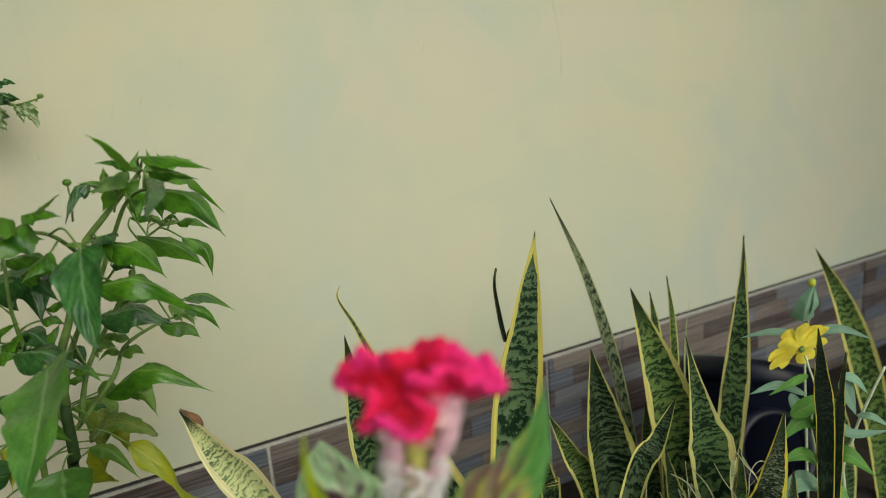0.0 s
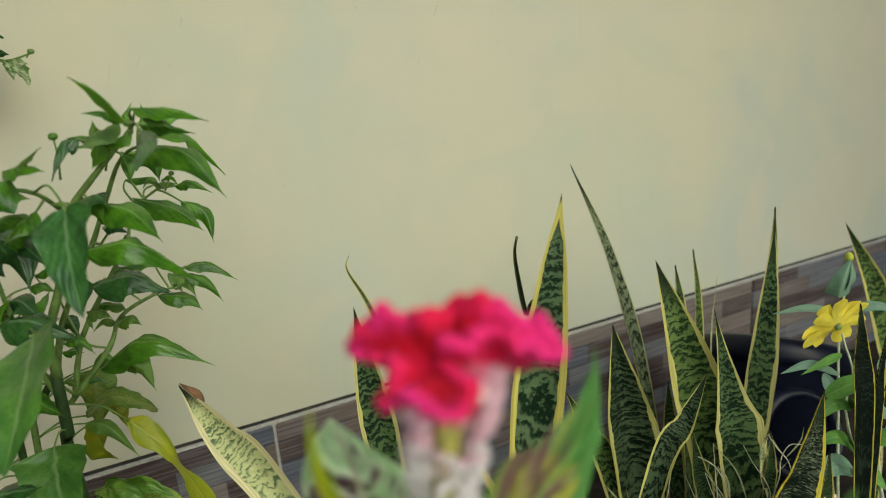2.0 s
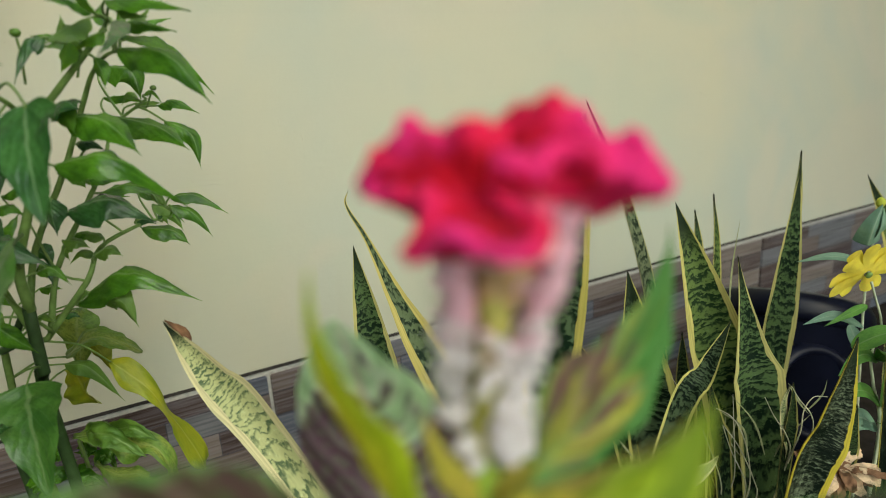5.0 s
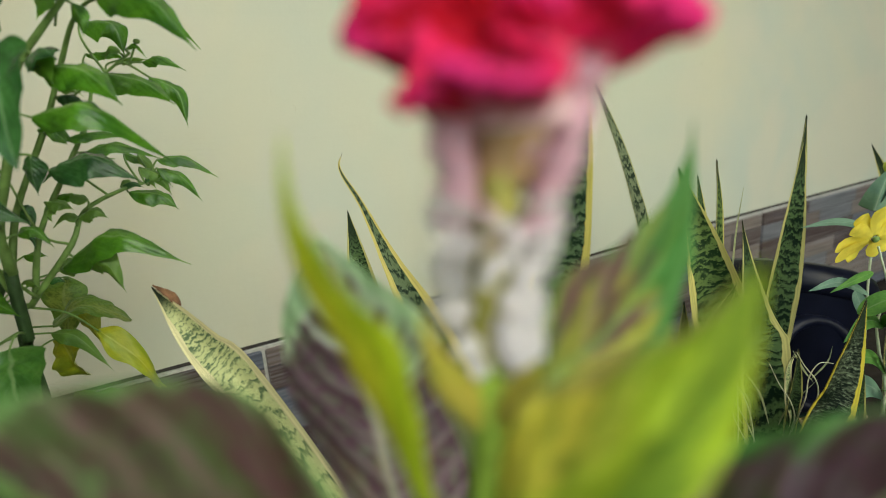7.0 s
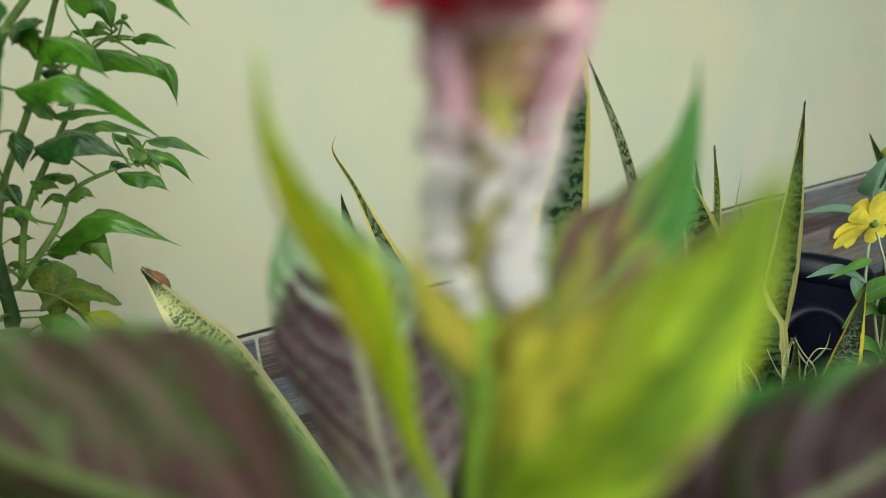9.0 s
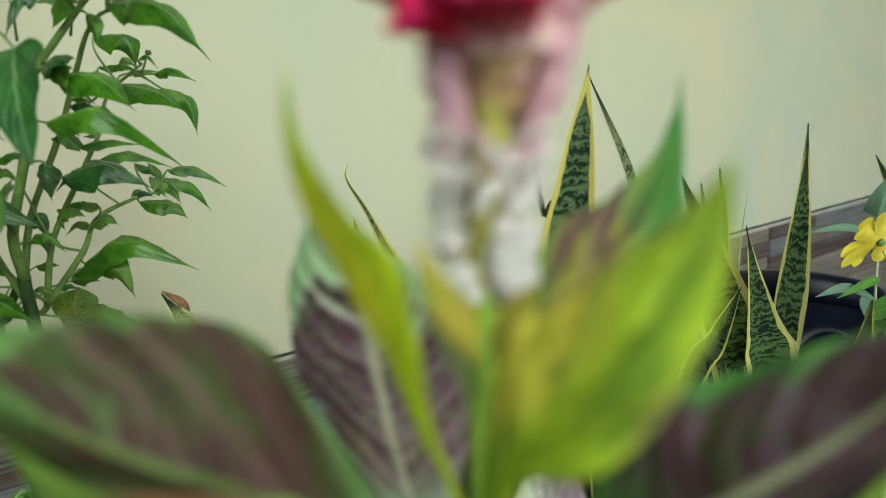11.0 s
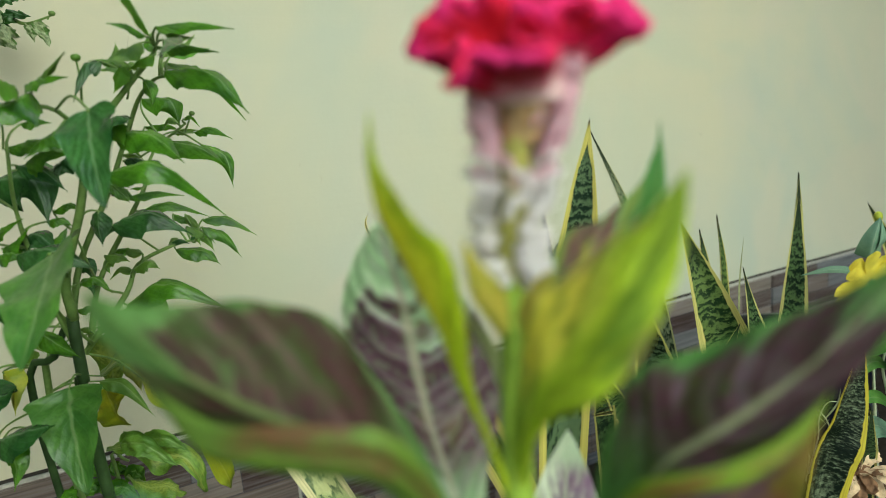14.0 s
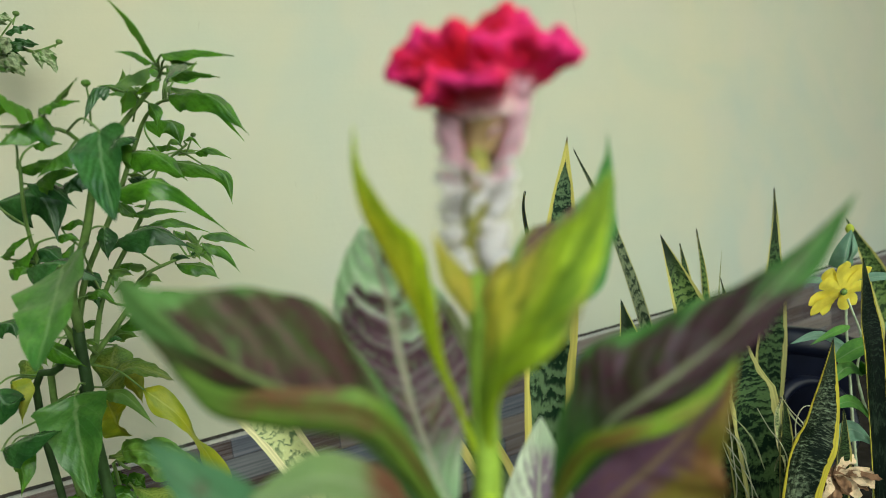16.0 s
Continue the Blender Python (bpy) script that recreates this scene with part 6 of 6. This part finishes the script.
part("rolled_margin", loft([(-0.0038, 0.176, 0.4696), (-0.0002, 0.168, 0.484), (0.0054, 0.158, 0.498), (0.0133, 0.152, 0.5034), (0.0223, 0.15, 0.5068), (0.0322, 0.151, 0.5118), (0.0417, 0.154, 0.5204)],
     [(-0.0048, 0.176, 0.4706), (-0.0014, 0.169, 0.4852), (0.0036, 0.159, 0.5), (0.0123, 0.153, 0.5052), (0.0214, 0.151, 0.5083), (0.0312, 0.152, 0.5126), (0.0417, 0.154, 0.5204)],
     [(-0.0027, 0.176, 0.4686), (0.0015, 0.168, 0.4822), (0.007, 0.159, 0.4947), (0.0148, 0.153, 0.5002), (0.0241, 0.151, 0.5037), (0.0341, 0.152, 0.5095), (0.0417, 0.154, 0.5204)], dome=0.3, seed=7), M_CEL_ROLL, right_leaf, "olive green rolled leaf margin")
part("leaf", loft([(-0.0328, 0.196, 0.4621), (-0.0394, 0.212, 0.4741), (-0.045, 0.225, 0.4877), (-0.0482, 0.232, 0.5047), (-0.0499, 0.234, 0.5213), (-0.0529, 0.23, 0.539), (-0.0557, 0.226, 0.5522)],
     [(-0.0385, 0.196, 0.4597), (-0.0517, 0.218, 0.4723), (-0.0641, 0.234, 0.488), (-0.0721, 0.24, 0.5043), (-0.0713, 0.238, 0.5223), (-0.0648, 0.232, 0.5397), (-0.0557, 0.226, 0.5522)],
     [(-0.0305, 0.196, 0.4639), (-0.0277, 0.21, 0.4761), (-0.0231, 0.222, 0.489), (-0.0216, 0.23, 0.5029), (-0.0274, 0.232, 0.5197), (-0.0398, 0.228, 0.5361), (-0.0557, 0.226, 0.5522)], wave=0.04, dome=0.07, seed=8), M_CEL_STRIPE, comb, "purple leaf with pale veins and a green border")
cel_leaf(M_CEL_TIP, [(-0.002, 0.270, 0.389), (0.002, 0.268, 0.427), (0.005, 0.268, 0.459)], 0.032, "egg", face=(0, -1, 0.4), fold=0.1, label="small pale green leaf with a lilac base")
part("leaf", loft([(0.0018, 0.178, 0.4626), (0.0187, 0.171, 0.4807), (0.0299, 0.166, 0.4936), (0.0383, 0.163, 0.5066), (0.0458, 0.163, 0.5191)],
     [(-0.0014, 0.178, 0.4647), (0.0071, 0.174, 0.4835), (0.0177, 0.17, 0.4961), (0.0305, 0.166, 0.5076), (0.0458, 0.163, 0.5191)],
     [(0.004, 0.176, 0.453), (0.0393, 0.165, 0.474), (0.0393, 0.161, 0.4889), (0.0419, 0.16, 0.5044), (0.0458, 0.163, 0.5191)], wave=0.1, dome=0.05, seed=9), M_CEL_BROWN, comb, "hanging bronze and purple leaf")
cel_leaf(M_CEL_GREEN, [(-0.0688, 0.1600, 0.4639), (-0.0831, 0.1450, 0.4966), (-0.0980, 0.1420, 0.5166)], 0.0180, "egg", face=(0.3, -1, 0.3))
cel_leaf(M_CEL_PALE, [(-0.0384, 0.1780, 0.4554), (-0.0468, 0.1600, 0.4862), (-0.0605, 0.1480, 0.5002), (-0.0773, 0.1400, 0.4984)], 0.0150, "oval", face=(0, -0.6, 1))

# ---- yellow daisies ----
zin = thing("yellow_daisy_plant", (0.40, 0.66, 0), "yellow daisy with grey-green paired leaves, one open flower and a bud", "flower")
part("stem", tube([(0.39, 0.66, -0.02), (0.380, 0.635, 0.225), (0.368, 0.635, 0.286), (0.365, 0.640, 0.316), (0.367, 0.635, 0.350), (0.360, 0.640, 0.380), (0.359, 0.645, 0.390)], [0.0022, 0.0019, 0.0015, 0.0011, 0.0011, 0.0010, 0.0012], 8), M_ZSTEM, zin)
part("stem", tube([(0.41, 0.69, -0.02), (0.388, 0.680, 0.195), (0.388, 0.690, 0.289), (0.387, 0.695, 0.355), (0.392, 0.700, 0.419), (0.394, 0.700, 0.445)], [0.0022, 0.0018, 0.0014, 0.0013, 0.0013, 0.0013], 8), M_ZSTEM, zin)
part("stem", tube([(0.47, 0.64, -0.02), (0.399, 0.630, 0.234), (0.404, 0.630, 0.299), (0.419, 0.630, 0.345), (0.433, 0.630, 0.378)], [0.0022, 0.0018, 0.0015, 0.0014, 0.0012], 8), M_ZSTEM, zin)
FC = Vector((0.351, 0.640, 0.400))
FN = Vector((-0.20, 0.85, 0.40)).normalized()
fa = FN.cross(Vector((0, 0, 1))).normalized()
fb = FN.cross(fa).normalized()
for i in range(11):
    t = 6.2832 * (i + 0.3 * math.sin(i * 2.3)) / 11
    d = fa * math.cos(t) + fb * math.sin(t)
    ln = 0.035 + 0.003 * math.sin(i * 1.9)
    up = FN * (0.006 if i % 2 else 0.003)
    leaf(zin, M_PETAL, [FC + d * 0.003, FC + d * ln * 0.55 + up, FC + d * ln + up * 0.6], 0.0150, "petal", "petal", face=FN, fold=0.1, wave=0.05, k=12, m=6)
bm = bmesh.new()
bmesh.ops.create_uvsphere(bm, u_segments=14, v_segments=8, radius=0.0034)
bmesh.ops.transform(bm, matrix=Matrix.Translation(FC - FN * 0.002) @ FN.to_track_quat("Z", "Y").to_matrix().to_4x4() @ Matrix.Diagonal((1, 1, 0.7, 1)), verts=bm.verts)
part("calyx", bm, M_STEM, zin, "green calyx behind the petals")
bm = bmesh.new()
bmesh.ops.create_uvsphere(bm, u_segments=14, v_segments=10, radius=0.0042)
bmesh.ops.scale(bm, vec=(1, 1, 1.3), verts=bm.verts)
bmesh.ops.translate(bm, vec=(0.394, 0.700, 0.451), verts=bm.verts)
part("bud", bm, M_BUD, zin, "green-yellow closed flower bud")


def zleaf(pts, width, material=M_ZLEAF, **kw):
    kw.setdefault("face", (0.1, -0.7, 0.8))
    kw.setdefault("fold", 0.2)
    return leaf(zin, material, pts, width, "lance", **kw)


leaf(zin, M_ZLEAF, [(0.383, 0.694, 0.409), (0.383, 0.688, 0.430), (0.390, 0.690, 0.452)], 0.025, "hood", face=(-0.2, -1, 0.2), fold=-0.35, cup=-0.3)
zleaf([(0.391, 0.700, 0.414), (0.392, 0.690, 0.429), (0.391, 0.690, 0.449)], 0.014, face=(0.5, -1, 0.2))
zleaf([(0.392, 0.700, 0.386), (0.349, 0.690, 0.401), (0.306, 0.680, 0.401)], 0.011)
zleaf([(0.395, 0.700, 0.393), (0.423, 0.690, 0.398), (0.451, 0.680, 0.388)], 0.013)
zleaf([(0.387, 0.690, 0.323), (0.344, 0.670, 0.346), (0.308, 0.660, 0.343)], 0.013)
zleaf([(0.388, 0.690, 0.347), (0.359, 0.670, 0.348), (0.329, 0.660, 0.340)], 0.010, M_ZLEAF2)
zleaf([(0.353, 0.660, 0.341), (0.356, 0.650, 0.326), (0.365, 0.650, 0.307)], 0.015, face=FRONT)
zleaf([(0.367, 0.635, 0.315), (0.342, 0.620, 0.328), (0.320, 0.615, 0.310)], 0.018, M_ZLEAF2)
zleaf([(0.367, 0.635, 0.315), (0.379, 0.620, 0.324), (0.399, 0.615, 0.311)], 0.014)
zleaf([(0.366, 0.635, 0.315), (0.360, 0.610, 0.333), (0.369, 0.600, 0.330)], 0.016, M_ZLEAF2)
zleaf([(0.373, 0.630, 0.269), (0.341, 0.610, 0.297), (0.312, 0.600, 0.296)], 0.018, M_ZLEAF2)
zleaf([(0.376, 0.630, 0.272), (0.386, 0.610, 0.293), (0.410, 0.600, 0.273)], 0.024, M_ZLEAF2)
zleaf([(0.377, 0.630, 0.265), (0.369, 0.620, 0.291), (0.367, 0.620, 0.307)], 0.013, M_ZLEAF2, face=FRONT)
zleaf([(0.373, 0.630, 0.246), (0.339, 0.610, 0.266), (0.303, 0.600, 0.248)], 0.024)
zleaf([(0.375, 0.630, 0.249), (0.377, 0.610, 0.255), (0.388, 0.600, 0.241)], 0.020, M_ZLEAF2)
zleaf([(0.381, 0.620, 0.377), (0.393, 0.615, 0.373), (0.404, 0.610, 0.359)], 0.012)
zleaf([(0.383, 0.620, 0.374), (0.386, 0.615, 0.358), (0.393, 0.610, 0.337)], 0.018, face=FRONT)
zleaf([(0.400, 0.620, 0.331), (0.411, 0.610, 0.333), (0.429, 0.610, 0.320)], 0.010)
zleaf([(0.379, 0.620, 0.319), (0.393, 0.610, 0.316), (0.429, 0.610, 0.317)], 0.012)
zleaf([(0.332, 0.620, 0.336), (0.354, 0.610, 0.353), (0.379, 0.600, 0.355)], 0.020, M_ZLEAF2)
zleaf([(0.360, 0.620, 0.257), (0.338, 0.610, 0.269), (0.316, 0.600, 0.259)], 0.020)

# dried bloom
dry = thing("dried_flower", (0.36, 0.56, 0), "withered brown flower head with papery petals", "flower")
part("stem", tube([(0.36, 0.56, -0.02), (0.291, 0.550, 0.225), (0.289, 0.550, 0.253)], [0.002, 0.0016], 6), M_DRY, dry)
DC = Vector((0.289, 0.550, 0.255))
for i in range(36):
    a = rnd.uniform(0, 6.283)
    d = Vector((math.cos(a), 0.6 * math.sin(a), rnd.uniform(-0.40, 0.35)))
    ln = rnd.uniform(0.012, 0.046)
    curl = Vector((rnd.uniform(-1, 1), 0, rnd.uniform(-1.6, 0.6))) * 0.005
    leaf(dry, M_DRY_PALE if i % 3 == 0 else M_DRY, [DC, DC + d * ln * 0.5 + Vector((0, 0, 0.004)), DC + d * ln * 0.85, DC + d * ln + curl], rnd.uniform(0.006, 0.012), "oval", "petal", face=(rnd.uniform(-0.5, 0.5), -0.8, rnd.uniform(0.2, 1)), crinkle=1.3, fold=0.4, twist=rnd.uniform(-1, 1), k=12, m=4)

# thin dry blades
grass = thing("dry_grass", (0.22, 0.62, 0), "thin dry grass blades standing among the leaves", "grass")
for p0, p1, p2, w in (((0.253, 0.700, 0.322), (0.253, 0.700, 0.387), (0.258, 0.700, 0.443), 0.0022),
                      ((0.236, 0.600, 0.238), (0.230, 0.600, 0.270), (0.202, 0.600, 0.293), 0.0022),
                      ((0.253, 0.600, 0.238), (0.240, 0.600, 0.275), (0.215, 0.600, 0.307), 0.002),
                      ((0.261, 0.600, 0.237), (0.268, 0.600, 0.255), (0.293, 0.600, 0.284), 0.002),
                      ((0.209, 0.600, 0.240), (0.219, 0.600, 0.258), (0.225, 0.600, 0.288), 0.002),
                      ((0.235, 0.610, 0.232), (0.219, 0.610, 0.258), (0.218, 0.610, 0.283), 0.0018),
                      ((0.298, 0.620, 0.272), (0.311, 0.620, 0.289), (0.314, 0.620, 0.305), 0.002),
                      ((0.278, 0.620, 0.303), (0.290, 0.620, 0.282), (0.301, 0.620, 0.268), 0.0022),
                      ((0.116, 0.600, 0.264), (0.125, 0.600, 0.251), (0.133, 0.600, 0.238), 0.0022)):
    leaf(grass, M_GRASS, [p0, p1, p2], w, "lance", "blade", face=(0, -1, 0.2), k=10, m=2)


# ---- black plastic pots ----
def pot(at, tilt, top, base, height, label):
    ob = new("plant_pot")
    tagged(ob, label, "plant pot", "black pots")
    prof = [(base, 0.0), (base + 0.004, -0.002), (top * 0.985, height * 0.86), (top * 1.0, height * 0.865), (top * 1.06, height * 0.87), (top * 1.12, height * 0.90), (top * 1.12, height * 0.96),
            (top * 1.07, height), (top * 0.96, height + 0.005), (top * 0.84, height * 0.99), (top * 0.80, height * 0.95), (top * 0.84, height * 0.88), (base * 0.95, 0.012), (0.0001, 0.012)]
    ns = 48
    for piece, pr_ in (("pot_wall", prof[:4]), ("rim", prof[3:11]), ("pot_inside", prof[10:])):
        bm = bmesh.new()
        rings = [[bm.verts.new((r * math.cos(6.2832 * q / ns), r * math.sin(6.2832 * q / ns), z)) for q in range(ns)] for r, z in pr_]
        for a, b in zip(rings, rings[1:]):
            for q in range(ns):
                bm.faces.new((a[q], a[(q + 1) % ns], b[(q + 1) % ns], b[q]))
        if piece == "pot_wall":
            bm.faces.new(rings[0][::-1])
        body = link(piece, bm, M_POT)
        body.parent = ob
    ob.matrix_world = Matrix.Translation(at) @ tilt
    return ob


lean_axis = Vector((0.22, 0.42, 0.88)).normalized()
rim_mid = Vector((0.433, 0.940, 0.249))
run = (rim_mid.z - 0.03) / lean_axis.z
pot(rim_mid - lean_axis * run, lean_axis.to_track_quat("Z", "Y").to_matrix().to_4x4(), 0.100, 0.075, run, "blue-black plastic plant pot leaning towards the wall")
pot(Vector((0.388, 0.930, 0.131)), Matrix.Rotation(radians(12), 4, "Z") @ Matrix.Rotation(radians(68), 4, "X"), 0.056, 0.042, 0.14, "empty black plastic plant pot tipped on its side")
